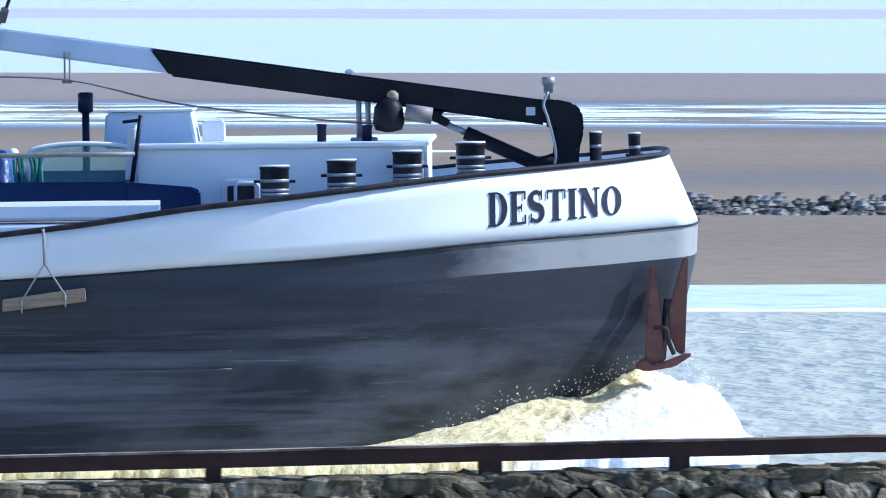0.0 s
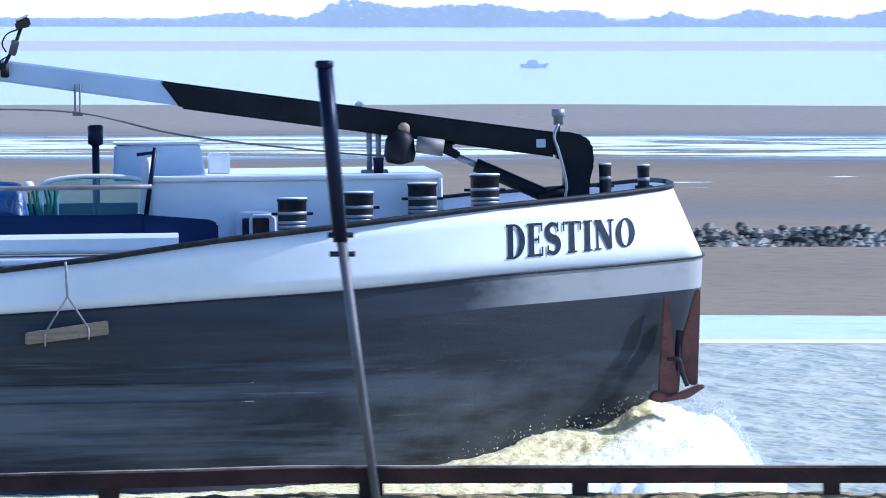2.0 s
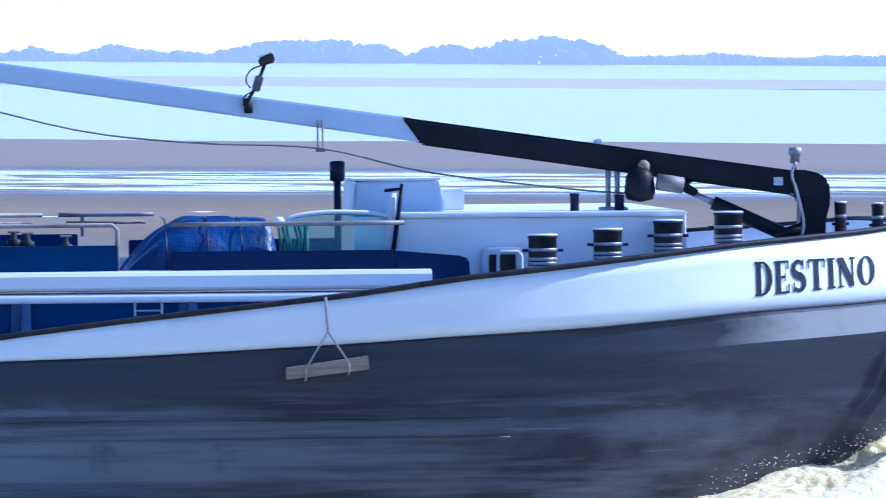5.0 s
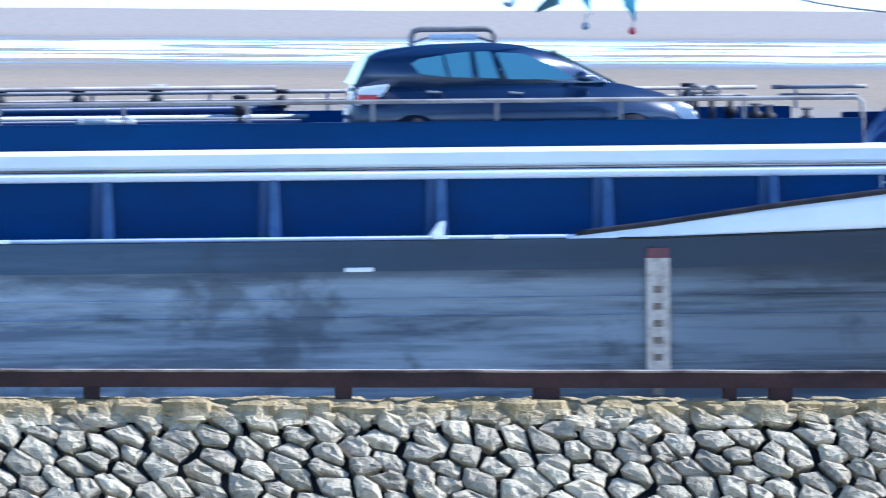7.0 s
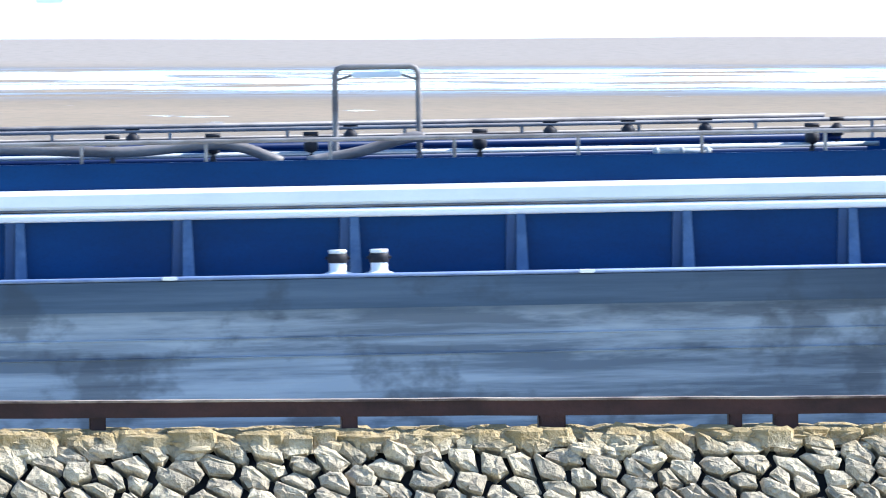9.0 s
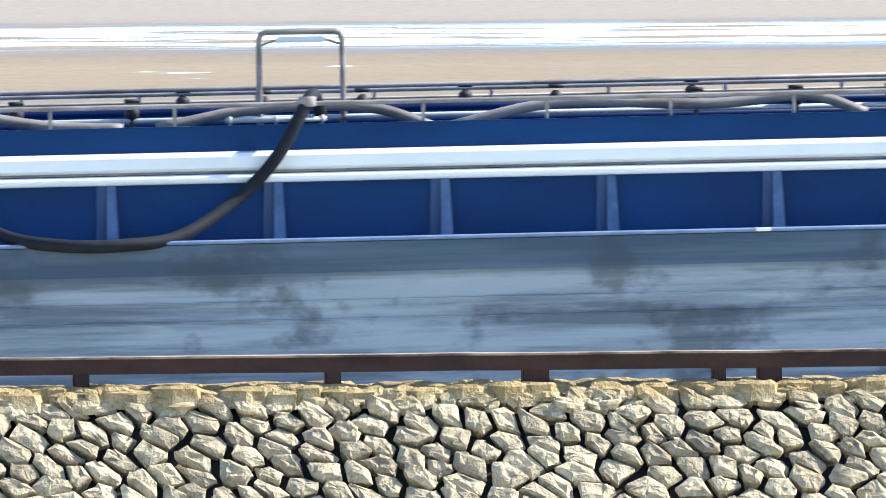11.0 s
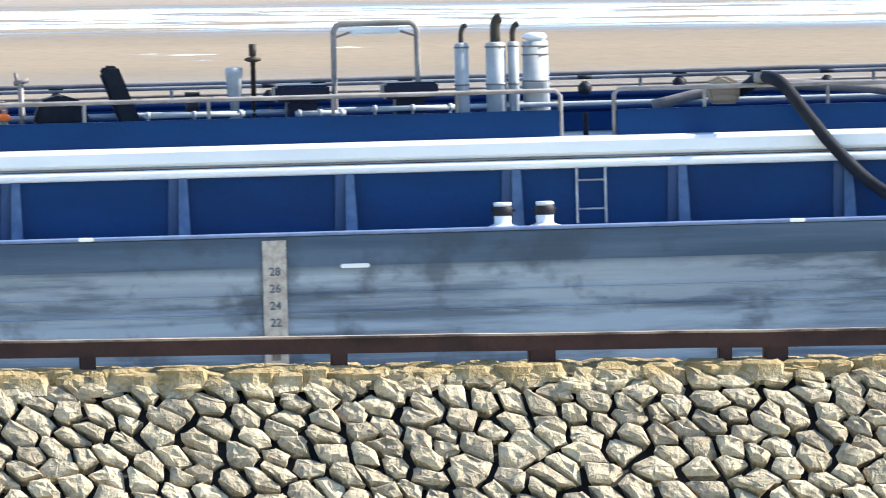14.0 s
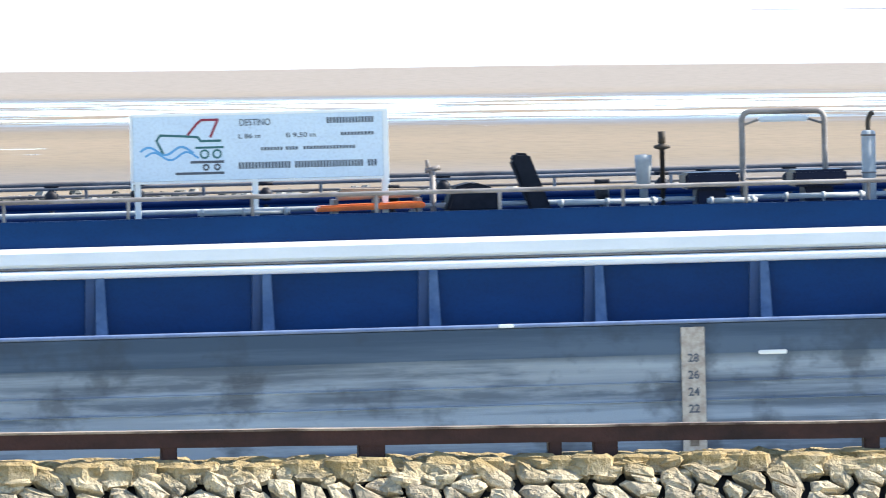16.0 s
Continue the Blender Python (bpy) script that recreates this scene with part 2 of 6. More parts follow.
FLANGEBLUE = surface("worn_blue_edge_paint", (0.03, 0.075, 0.17), (0.075, 0.13, 0.235), 0.5, 0, 3.0, relief=0.15)
# darker copy of BLUE with the fore end's shade in its colour
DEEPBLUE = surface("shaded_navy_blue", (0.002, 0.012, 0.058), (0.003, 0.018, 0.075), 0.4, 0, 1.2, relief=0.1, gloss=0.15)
NAVY = surface("navy_paint", (0.005, 0.008, 0.025), (0.01, 0.014, 0.036), 0.35, 0, 1.2, relief=0.1, gloss=0.15)
CRANEBLK = surface("black_crane_paint", (0.007, 0.008, 0.012), (0.014, 0.015, 0.02), 0.5, 0, 2.0, relief=0.1, gloss=0.15)
CRANEGREY = surface("light_blue_grey_paint", (0.53, 0.61, 0.72), (0.47, 0.55, 0.67), 0.4, 0, 1.2, relief=0.08, speck=0.15)
RUBBER = surface("black_rubber", (0.010, 0.012, 0.018), (0.018, 0.020, 0.028), 0.7, 0, 6, relief=0.4, gloss=0.15)
STEEL = surface("galvanised_steel", (0.36, 0.37, 0.38), (0.25, 0.26, 0.27), 0.45, 0.5, 5, relief=0.2)
RAIL = surface("weathered_rail_steel", (0.27, 0.25, 0.24), (0.15, 0.13, 0.12), 0.6, 0.1, 4, (0.5, 1, 1), relief=0.3)
PIPE = surface("grimy_pipe", (0.25, 0.22, 0.20), (0.11, 0.095, 0.09), 0.6, 0.1, 3, (0.4, 1, 1), relief=0.3)
POLEGREY = surface("weathered_pole_grey", (0.14, 0.13, 0.13), (0.06, 0.057, 0.06), 0.6, 0.2, 3, (1, 1, 0.4), relief=0.3)
DARK = surface("dark_iron", (0.02, 0.02, 0.025), (0.045, 0.04, 0.04), 0.55, 0.2, 5, relief=0.3, gloss=0.15)
RUST = surface("rusted_anchor_steel", (0.20, 0.085, 0.06), (0.12, 0.05, 0.04), 0.85, 0.0, 4, relief=0.7, depth=0.01)
BEAM = surface("rusted_waling_steel", (0.05, 0.018, 0.013), (0.022, 0.011, 0.009), 0.85, 0.0, 3, (0.6, 1, 1), 20, 0.8, 0.01)
# the steel beam's sunlit top edge, painted as a pale speckled tone
BEAMTOP = surface("sunlit_beam_top", (0.34, 0.26, 0.19), (0.08, 0.05, 0.04), 0.9, 0, 3, (0.6, 1, 1), 24, 0.8, lo=0.42, hi=0.6)
WOOD = surface("weathered_plank", (0.33, 0.25, 0.17), (0.22, 0.165, 0.12), 0.8, 0, 3, (0.5, 1, 6), 25, 0.6)
ROPE = surface("grey_rope", (0.32, 0.33, 0.33), (0.22, 0.22, 0.22), 0.9, 0, 20, relief=0.6)
STONE = stone_paint()
DIRT = surface("dark_silt", (0.022, 0.02, 0.02), (0.012, 0.012, 0.013), 0.95, 0, 3)
GRASS = surface("turf", (0.06, 0.08, 0.025), (0.09, 0.10, 0.04), 0.9, 0, 0.8, relief=0.8, depth=0.03)
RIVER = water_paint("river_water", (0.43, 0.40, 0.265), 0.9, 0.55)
MUD = mud_paint()
FOAM = surface("churned_foam", (0.86, 0.72, 0.36), (0.48, 0.35, 0.13), 0.8, 0, 5.0, (1.6, 1.6, 0.7), grain=14, relief=1.0, depth=0.05, lo=0.5, hi=0.72)
_nt = FOAM.node_tree
_b = _nt.nodes["Principled BSDF"]
_co, _sp = _nt.nodes.new("ShaderNodeTexCoord"), _nt.nodes.new("ShaderNodeSeparateXYZ")
_nt.links.new(_co.outputs["Object"], _sp.inputs[0])
# freshly broken water at the stem is white, further aft it carries silt
_nt.links.new(mix(_nt, ramp(_nt, calc(_nt, "SUBTRACT", calc(_nt, "ADD", _sp.outputs[0], noise_of(_nt, 4.0, 5)), calc(_nt, "MULTIPLY", _sp.outputs[2], 2.0)), -0.78, 0.22), _b.inputs["Base Color"].links[0].from_socket, (0.94, 0.94, 0.92)), _b.inputs["Base Color"])
# light passes some way through the froth
_b.inputs["Subsurface Weight"].default_value, _b.inputs["Subsurface Scale"].default_value = 0.7, 0.35
_b.inputs["Subsurface Radius"].default_value = (1.0, 0.9, 0.65)
SIDEFOAM = surface("silty_spray", (0.62, 0.55, 0.48), (0.30, 0.24, 0.19), 0.7, 0, 6, relief=0.6, lo=0.42, hi=0.6)
SPRAY = surface("white_spray", (0.85, 0.85, 0.84), (0.8, 0.8, 0.78), 0.7, 0, 4, relief=0.8)
CARBLUE, _nt, _b = nodes("dark_blue_car_paint")
_b.inputs["Base Color"].default_value, _b.inputs["Roughness"].default_value, _b.inputs["Metallic"].default_value = (0.005, 0.020, 0.062, 1), 0.3, 0.0
_b.inputs["Coat Weight"].default_value = 0.4
GLASS = plain_glass()
LAMPGLASS = surface("clear_lamp", (0.8, 0.82, 0.85), (0.7, 0.72, 0.75), 0.15, 0, 5, relief=0)
REDLAMP = surface("red_lamp", (0.6, 0.05, 0.06), (0.5, 0.04, 0.05), 0.25, 0, 5, relief=0)
SIGNFACE = surface("pale_blue_sign_face", (0.60, 0.70, 0.80), (0.56, 0.66, 0.77), 0.35, 0, 1.5, relief=0.05)
INK = surface("dark_grey_ink", (0.06, 0.075, 0.10), (0.09, 0.10, 0.13), 0.6, 0, 20, relief=0)
SIGNINK = surface("faded_sign_ink", (0.08, 0.10, 0.13), (0.11, 0.13, 0.16), 0.6, 0, 20, relief=0)
SCALE = surface("stained_scale_paint", (0.48, 0.43, 0.38), (0.33, 0.27, 0.23), 0.7, 0, 9, grain=30, relief=0.3)
SCALEINK = surface("brown_scale_ink", (0.12, 0.09, 0.07), (0.2, 0.16, 0.13), 0.7, 0, 20, relief=0)
EXHAUST = surface("lagged_exhaust_grey", (0.40, 0.41, 0.41), (0.31, 0.32, 0.32), 0.6, 0, 4, relief=0.2, speck=0.2)
TEAL = surface("dark_teal_ink", (0.02, 0.12, 0.13), (0.03, 0.14, 0.15), 0.6, 0, 10, relief=0)
WAVEBLUE = surface("sky_blue_ink", (0.10, 0.32, 0.60), (0.12, 0.36, 0.62), 0.6, 0, 10, relief=0)
MAROON = surface("maroon_ink", (0.28, 0.03, 0.06), (0.25, 0.03, 0.05), 0.6, 0, 10, relief=0)
NAMEINK = surface("slate_lettering", (0.012, 0.015, 0.03), (0.022, 0.026, 0.045), 0.5, 0, 8, relief=0, gloss=0.15)
ORANGE = surface("orange_plastic", (0.75, 0.16, 0.02), (0.6, 0.12, 0.02), 0.5, 0, 5, relief=0.1)
TARP = surface("blue_tarpaulin", (0.010, 0.06, 0.20), (0.006, 0.028, 0.11), 0.35, 0, 2.5, (1, 1, 1), 12, 0.6, 0.03)
GREEN = surface("sea_green_rope", (0.05, 0.20, 0.17), (0.03, 0.12, 0.11), 0.8, 0, 12, relief=0.6)
CLOTHW = surface("white_cloth", (0.75, 0.74, 0.68), (0.6, 0.6, 0.55), 0.9, 0, 6, relief=0.3)
CLOTHC = surface("sandy_cloth", (0.52, 0.47, 0.40), (0.36, 0.30, 0.26), 0.9, 0, 6, relief=0.3)
CLOTHR = surface("faded_orange_cloth", (0.50, 0.16, 0.09), (0.36, 0.14, 0.10), 0.9, 0, 6, relief=0.3)
CLOTHD = surface("grey_green_cloth", (0.10, 0.16, 0.16), (0.06, 0.10, 0.11), 0.9, 0, 6, relief=0.3)
SCALERED = surface("faded_red_paint", (0.17, 0.055, 0.06), (0.10, 0.045, 0.05), 0.7, 0, 9, relief=0.2)
CLOTHB = surface("turquoise_cloth", (0.14, 0.42, 0.52), (0.08, 0.30, 0.44), 0.9, 0, 6, relief=0.3)
SOOT = surface("sooty_steel", (0.05, 0.035, 0.02), (0.02, 0.018, 0.018), 0.7, 0.2, 8, relief=0.3)
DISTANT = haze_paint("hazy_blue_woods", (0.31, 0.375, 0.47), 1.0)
# far bank's mud, its base colour lightened to stand for haze
FARBANK = surface("haze_paled_far_mud", (0.46, 0.425, 0.435), (0.41, 0.385, 0.405), 0.9, 0, 0.02, relief=0)
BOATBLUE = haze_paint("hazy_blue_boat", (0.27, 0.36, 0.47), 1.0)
ROCKDARK = surface("dark_weedy_rock", (0.04, 0.04, 0.03), (0.34, 0.32, 0.28), 0.9, 0, 1.2, grain=8, relief=0.8, varied=0.4)


# ---- mesh helpers ----
def part(name, bm, material, parent=None, label="", smooth=False):
    me = bpy.data.meshes.new(name)
    if smooth:
        for fc in bm.faces:
            fc.smooth = True
    bm.to_mesh(me)
    bm.free()
    me.materials.append(material)
    ob = new(name, me)
    if parent:
        ob.parent = parent
    if label:
        ob["label"] = label
    return ob


def box(bm, x0, x1, y0, y1, z0, z1, bevel=0.0, taper=0.0):
    """A box with bevelled edges; taper draws in its top."""
    r = bmesh.ops.create_cube(bm, size=1.0)
    for v in r["verts"]:
        k = 1 - taper if v.co.z > 0 else 1
        v.co = ((x0 + x1) / 2 + v.co.x * (x1 - x0) * k, (y0 + y1) / 2 + v.co.y * (y1 - y0) * k, z0 if v.co.z < 0 else z1)
    if bevel:
        es = {e for v in r["verts"] for e in v.link_edges}
        bmesh.ops.bevel(bm, geom=list(es), offset=bevel, segments=2, affect="EDGES")


def rod(bm, a, b, r, r2=None, n=10):
    a, b = Vector(a), Vector(b)
    d = b - a
    m = Matrix.Translation((a + b) / 2) @ d.to_track_quat("Z", "Y").to_matrix().to_4x4()
    bmesh.ops.create_cone(bm, cap_ends=True, segments=n, radius1=r, radius2=r if r2 is None else r2, depth=d.length, matrix=m)


def tube(bm, pts, r, n=8):
    """A round tube along a path."""
    pts = [Vector(p) for p in pts]
    rings = []
    side = None
    for i, p in enumerate(pts):
        d = (pts[min(i + 1, len(pts) - 1)] - pts[max(i - 1, 0)]).normalized()
        if side is None:
            side = d.cross(Vector((0, 1, 0.02)))
            if side.length < 0.05:
                side = d.cross(Vector((1, 0, 0)))
        side = (side - d * side.dot(d)).normalized()
        up = d.cross(side)
        rings.append([bm.verts.new(p + side * math.cos(a) * r + up * math.sin(a) * r) for a in (2 * math.pi * k / n for k in range(n))])
    for a, b in zip(rings, rings[1:]):
        for k in range(n):
            bm.faces.new((a[k], a[(k + 1) % n], b[(k + 1) % n], b[k]))
    bm.faces.new(rings[0][::-1])
    bm.faces.new(rings[-1])


def curve_pts(ctrl, n=8):
    """Catmull-Rom through control points."""
    c = [Vector(p) for p in ctrl]
    c = [c[0] * 2 - c[1]] + c + [c[-1] * 2 - c[-2]]
    out = []
    for i in range(1, len(c) - 2):
        for k in range(n):
            t = k / n
            p0, p1, p2, p3 = c[i - 1], c[i], c[i + 1], c[i + 2]
            out.append(0.5 * ((2 * p1) + (p2 - p0) * t + (2 * p0 - 5 * p1 + 4 * p2 - p3) * t * t + (3 * p1 - p0 - 3 * p2 + p3) * t ** 3))
    out.append(c[-2])
    return out


def lathe(bm, prof, x, y, z, n=16):
    """Turns a profile of (radius, height) round an upright axis."""
    rings = [[bm.verts.new((x + r * math.cos(a), y + r * math.sin(a), z + h)) for a in (2 * math.pi * k / n for k in range(n))] for r, h in prof]
    for a, b in zip(rings, rings[1:]):
        for k in range(n):
            bm.faces.new((a[k], a[(k + 1) % n], b[(k + 1) % n], b[k]))
    bm.faces.new(rings[0][::-1])
    bm.faces.new(rings[-1])


def slab(bm, outline, y0, y1, bevel=0.0):
    """An outline in x and z, given thickness in y."""
    a = [bm.verts.new((x, y0, z)) for x, z in outline]
    b = [bm.verts.new((x, y1, z)) for x, z in outline]
    fs = [bm.faces.new(a), bm.faces.new(b[::-1])]
    n = len(a)
    for k in range(n):
        fs.append(bm.faces.new((a[(k + 1) % n], a[k], b[k], b[(k + 1) % n])))
    bmesh.ops.recalc_face_normals(bm, faces=fs)
    if bevel:
        bmesh.ops.bevel(bm, geom=list({e for fc in fs for e in fc.edges}), offset=bevel, segments=2, affect="EDGES")


def empty(name, label, category, group=""):
    return tagged(new(name), label, category, group)


def B():
    return bmesh.new()


# ---- ground, water, tidal flat ----
def sheet(name, x0, x1, y0, y1, z, material, label, nx=1, ny=1):
    bm = B()
    vs = [[bm.verts.new((x0 + (x1 - x0) * i / nx, y0 + (y1 - y0) * j / ny, z)) for i in range(nx + 1)] for j in range(ny + 1)]
    for j in range(ny):
        for i in range(nx):
            bm.faces.new((vs[j][i], vs[j][i + 1], vs[j + 1][i + 1], vs[j + 1][i]))
    return tagged(part(name, bm, material), label, "", "", "structure")


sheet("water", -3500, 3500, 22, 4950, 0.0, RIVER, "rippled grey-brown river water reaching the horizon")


def tidal_flat():
    """The drained mud bank across the river, with an uneven edge."""
    bm = B()
    n = 240
    xs = [-500 + 1100 * i / n for i in range(n + 1)]
    rows = []
    for k, (y, z) in enumerate(((203, 0.0), (207, 0.06), (300, 0.10), (480, 0.10), (628, 0.06), (636, 0.0))):
        rows.append([bm.verts.new((x, y + (2.5 if k < 2 else 9 if k > 3 else 0) * noise.noise((x * 0.05, k // 2 * 7.0, 0)), z)) for x in xs])
    for a, b in zip(rows, rows[1:]):
        for i in range(n):
            bm.faces.new((a[i], a[i + 1], b[i + 1], b[i]))
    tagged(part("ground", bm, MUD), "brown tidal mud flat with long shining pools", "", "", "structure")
    bm = B()
    rows = []
    for k, (y, z) in enumerate(((1390, 0.0), (1400, 0.05), (1750, 0.05), (1770, 0.0))):
        rows.append([bm.verts.new((x * 3, y + 25 * noise.noise((x * 0.02, k * 3.0, 5)), z)) for x in xs])
    for a, b in zip(rows, rows[1:]):
        for i in range(n):
            bm.faces.new((a[i], a[i + 1], b[i + 1], b[i]))
    tagged(part("ground", bm, FARBANK), "distant mud bank in hazy water, its colour paled for haze", "", "", "structure")


tidal_flat()


def near_bank():
    bm = B()
    prof = [(-40, 4.2), (14, 4.2), (18, 3.6), (26, -0.6), (30, -1.2)]
    rows = [[bm.verts.new((-160 + 320 * i / 40, y, z + (0.12 * noise.noise((i * 1.3, y, 0)) if k > 0 else 0))) for i in range(41)] for k, (y, z) in enumerate(prof)]
    for a, b in zip(rows, rows[1:]):
        for i in range(40):
            bm.faces.new((a[i], a[i + 1], b[i + 1], b[i]))
    tagged(part("ground", bm, GRASS), "grassy river bank under the viewpoint", "", "", "structure")


near_bank()


def far_woods():
    """A far shore with woods: thousands of small crown clumps, too far to tell singly."""
    rng = random.Random(4)
    xs = [-260, -150, -60, 40, 62, 75, 88, 105, 128, 142, 155, 164, 170, 180, 190, 202, 214, 230, 246, 262, 278, 284, 290, 296, 304, 312, 326, 338, 346, 360, 378, 392, 410, 470, 640]
    hs = [2, 4, 3, 2.2, 4.5, 2.0, 8.0, 5.5, 6.6, 4.5, 4.8, 1.6, 1.8, 4.2, 1.8, 4.8, 3.2, 2.6, 6.4, 6.6, 5.4, 1.8, 4.8, 5.6, 4.0, 6.8, 8.0, 6.2, 2.2, 2.8, 3.4, 2.0, 3.2, 2.6, 2.2]
    crown = lambda x: float(np.interp(x, xs, hs)) + 0.7 * noise.noise((x * 0.16, 4.0, 0)) + 0.5 * noise.noise((x * 0.6, 2.0, 0))
    x = -260.0
    verts, faces = [], []
    while x < 640:
        h = max(1.0, crown(x))
        for k in range(11):
            r = rng.uniform(0.6, 1.1)
            cx, cy, cz = x + rng.uniform(-1, 1), 3000 + rng.uniform(-4, 4), rng.uniform(0, max(0.3, h - r))
            b0 = len(verts)
            q = 8
            for j, (rr, zz) in enumerate(((0.35, -0.9), (0.85, -0.4), (1.0, 0.1), (0.75, 0.65), (0.25, 1.0))):
                for i in range(q):
                    a = 2 * math.pi * i / q
                    w = r * rr * rng.uniform(0.8, 1.2)
                    verts.append((cx + w * math.cos(a) * 1.3, cy + w * math.sin(a), cz + zz * r))
            for j in range(4):
                for i in range(q):
                    faces.append((b0 + j * q + i, b0 + j * q + (i + 1) % q, b0 + (j + 1) * q + (i + 1) % q, b0 + (j + 1) * q + i))
            faces.append(tuple(b0 + 4 * q + i for i in range(q)))
        x += 0.75
    me = bpy.data.meshes.new("woods")
    me.from_pydata(verts, [], faces)
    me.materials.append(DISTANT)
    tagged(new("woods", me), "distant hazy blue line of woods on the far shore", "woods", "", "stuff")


far_woods()


def far_boat():
    ob = empty("boat", "small hazy boat lying on the far water", "boat")
    bm = B()
    slab(bm, [(-2.3, 0.0), (-2.5, 0.55), (1.2, 0.5), (2.6, 0.75), (2.0, 0.0)], -0.8, 0.8, 0.05)
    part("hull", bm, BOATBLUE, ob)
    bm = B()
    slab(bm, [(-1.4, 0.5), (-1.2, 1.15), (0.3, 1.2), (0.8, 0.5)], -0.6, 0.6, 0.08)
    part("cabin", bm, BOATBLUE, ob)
    ob.matrix_world = pose(47.9, 1020, 0) @ Matrix.Diagonal((0.55, 0.55, 0.6, 1))


far_boat()


def rock_groyne():
    rng = random.Random(8)
    verts, faces = [], []
    for i in range(6500):
        x = rng.uniform(-30, 80)
        w = rng.uniform(-1, 1)
        r = rng.uniform(0.07, 0.23)
        cx, cy, cz = x, 260 + w * 1.9, max(0.02, 0.55 * (1 - abs(w)) * rng.uniform(0.4, 1.0) + 0.06 * noise.noise((x * 0.3, 0, 0)))
        b0 = len(verts)
        for j, (rr, zz) in enumerate(((0.7, -0.6), (1.0, 0.0), (0.55, 0.6))):
            for k in range(6):
                a = 2 * math.pi * k / 6 + j * 0.4
                q = r * rr * rng.uniform(0.7, 1.25)
                verts.append((cx + q * math.cos(a), cy + q * math.sin(a), cz + zz * r * rng.uniform(0.7, 1.1)))
        for j in range(2):
            for k in range(6):
                faces.append((b0 + j * 6 + k, b0 + j * 6 + (k + 1) % 6, b0 + j * 6 + 6 + (k + 1) % 6, b0 + j * 6 + 6 + k))
        faces.append(tuple(b0 + 12 + k for k in range(6)))
    me = bpy.data.meshes.new("rocks")
    me.from_pydata(verts, [], faces)
    me.materials.append(ROCKDARK)
    tagged(new("rocks", me), "low groyne of dark weedy rocks on the mud", "rocks", "", "stuff")


rock_groyne()


# ---- the ship ----
SHEER_X = [-12.6, -11.5, -8.85, -6.2, -4.9, -3.5, -2.2, -1.5, 0.0, 1.2]
KNUCKLE = [1.955, 1.96, 2.03, 2.16, 2.24, 2.31, 2.41, 2.47, 2.55, 2.63]
GUN_X = [-12.6, -11.5, -10.2, -8.85, -7.5, -6.2, -4.9, -3.5, -2.2, -1.5, 0.0, 0.85]
GUNWALE = [1.99, 2.12, 2.30, 2.46, 2.60, 2.74, 2.92, 3.06, 3.20, 3.27, 3.38, 3.47]
BEAM_HALF, BOW_START, STERN = 4.75, -5.2, -84.8


def z_knuckle(x):
    return float(np.interp(x, SHEER_X, KNUCKLE))


def z_gunwale(x):
    return float(np.interp(x, GUN_X, GUNWALE))


def half_breadth(x, tip):
    u = (x - BOW_START) / (tip - BOW_START)
    if u <= 0:
        return BEAM_HALF
    # the sides draw in slowly to a blunt, nearly flat stem with rounded corners
    side = 1 - 0.52 * min(u, 1.0) ** 2.1
    return BEAM_HALF * side * max(0.0, 1 - (max(0.0, u - 0.972) / 0.028) ** 2.0) ** 0.5


def bow_stations(tip, n=26):
    """x along one waterline, from amidships to its tip, closer together where it turns."""
    xs = [STERN + (BOW_START - STERN) * k / 40 for k in range(40)]
    return xs + [BOW_START + (tip - BOW_START) * math.sin(math.pi / 2 * k / n) for k in range(n + 1)]


def shell(bm, levels):
    """Skin of both sides between levels (tip, height function, inset)."""
    for s in (-1, 1):
        rows = []
        for tip, zf, inset in levels:
            rows.append([bm.verts.new((x, s * max(half_breadth(x, tip) - inset, 0.0), zf(x))) for x in bow_stations(tip)])
        for a, b in zip(rows, rows[1:]):
            for i in range(len(a) - 1):
                q = (a[i], a[i + 1], b[i + 1], b[i])
                bm.faces.new(q if s < 0 else q[::-1])
    bmesh.ops.remove_doubles(bm, verts=bm.verts[:], dist=0.002)


ship = empty("cargo_ship", "long inland tanker barge with black hull, white bow and blue trunk", "ship")


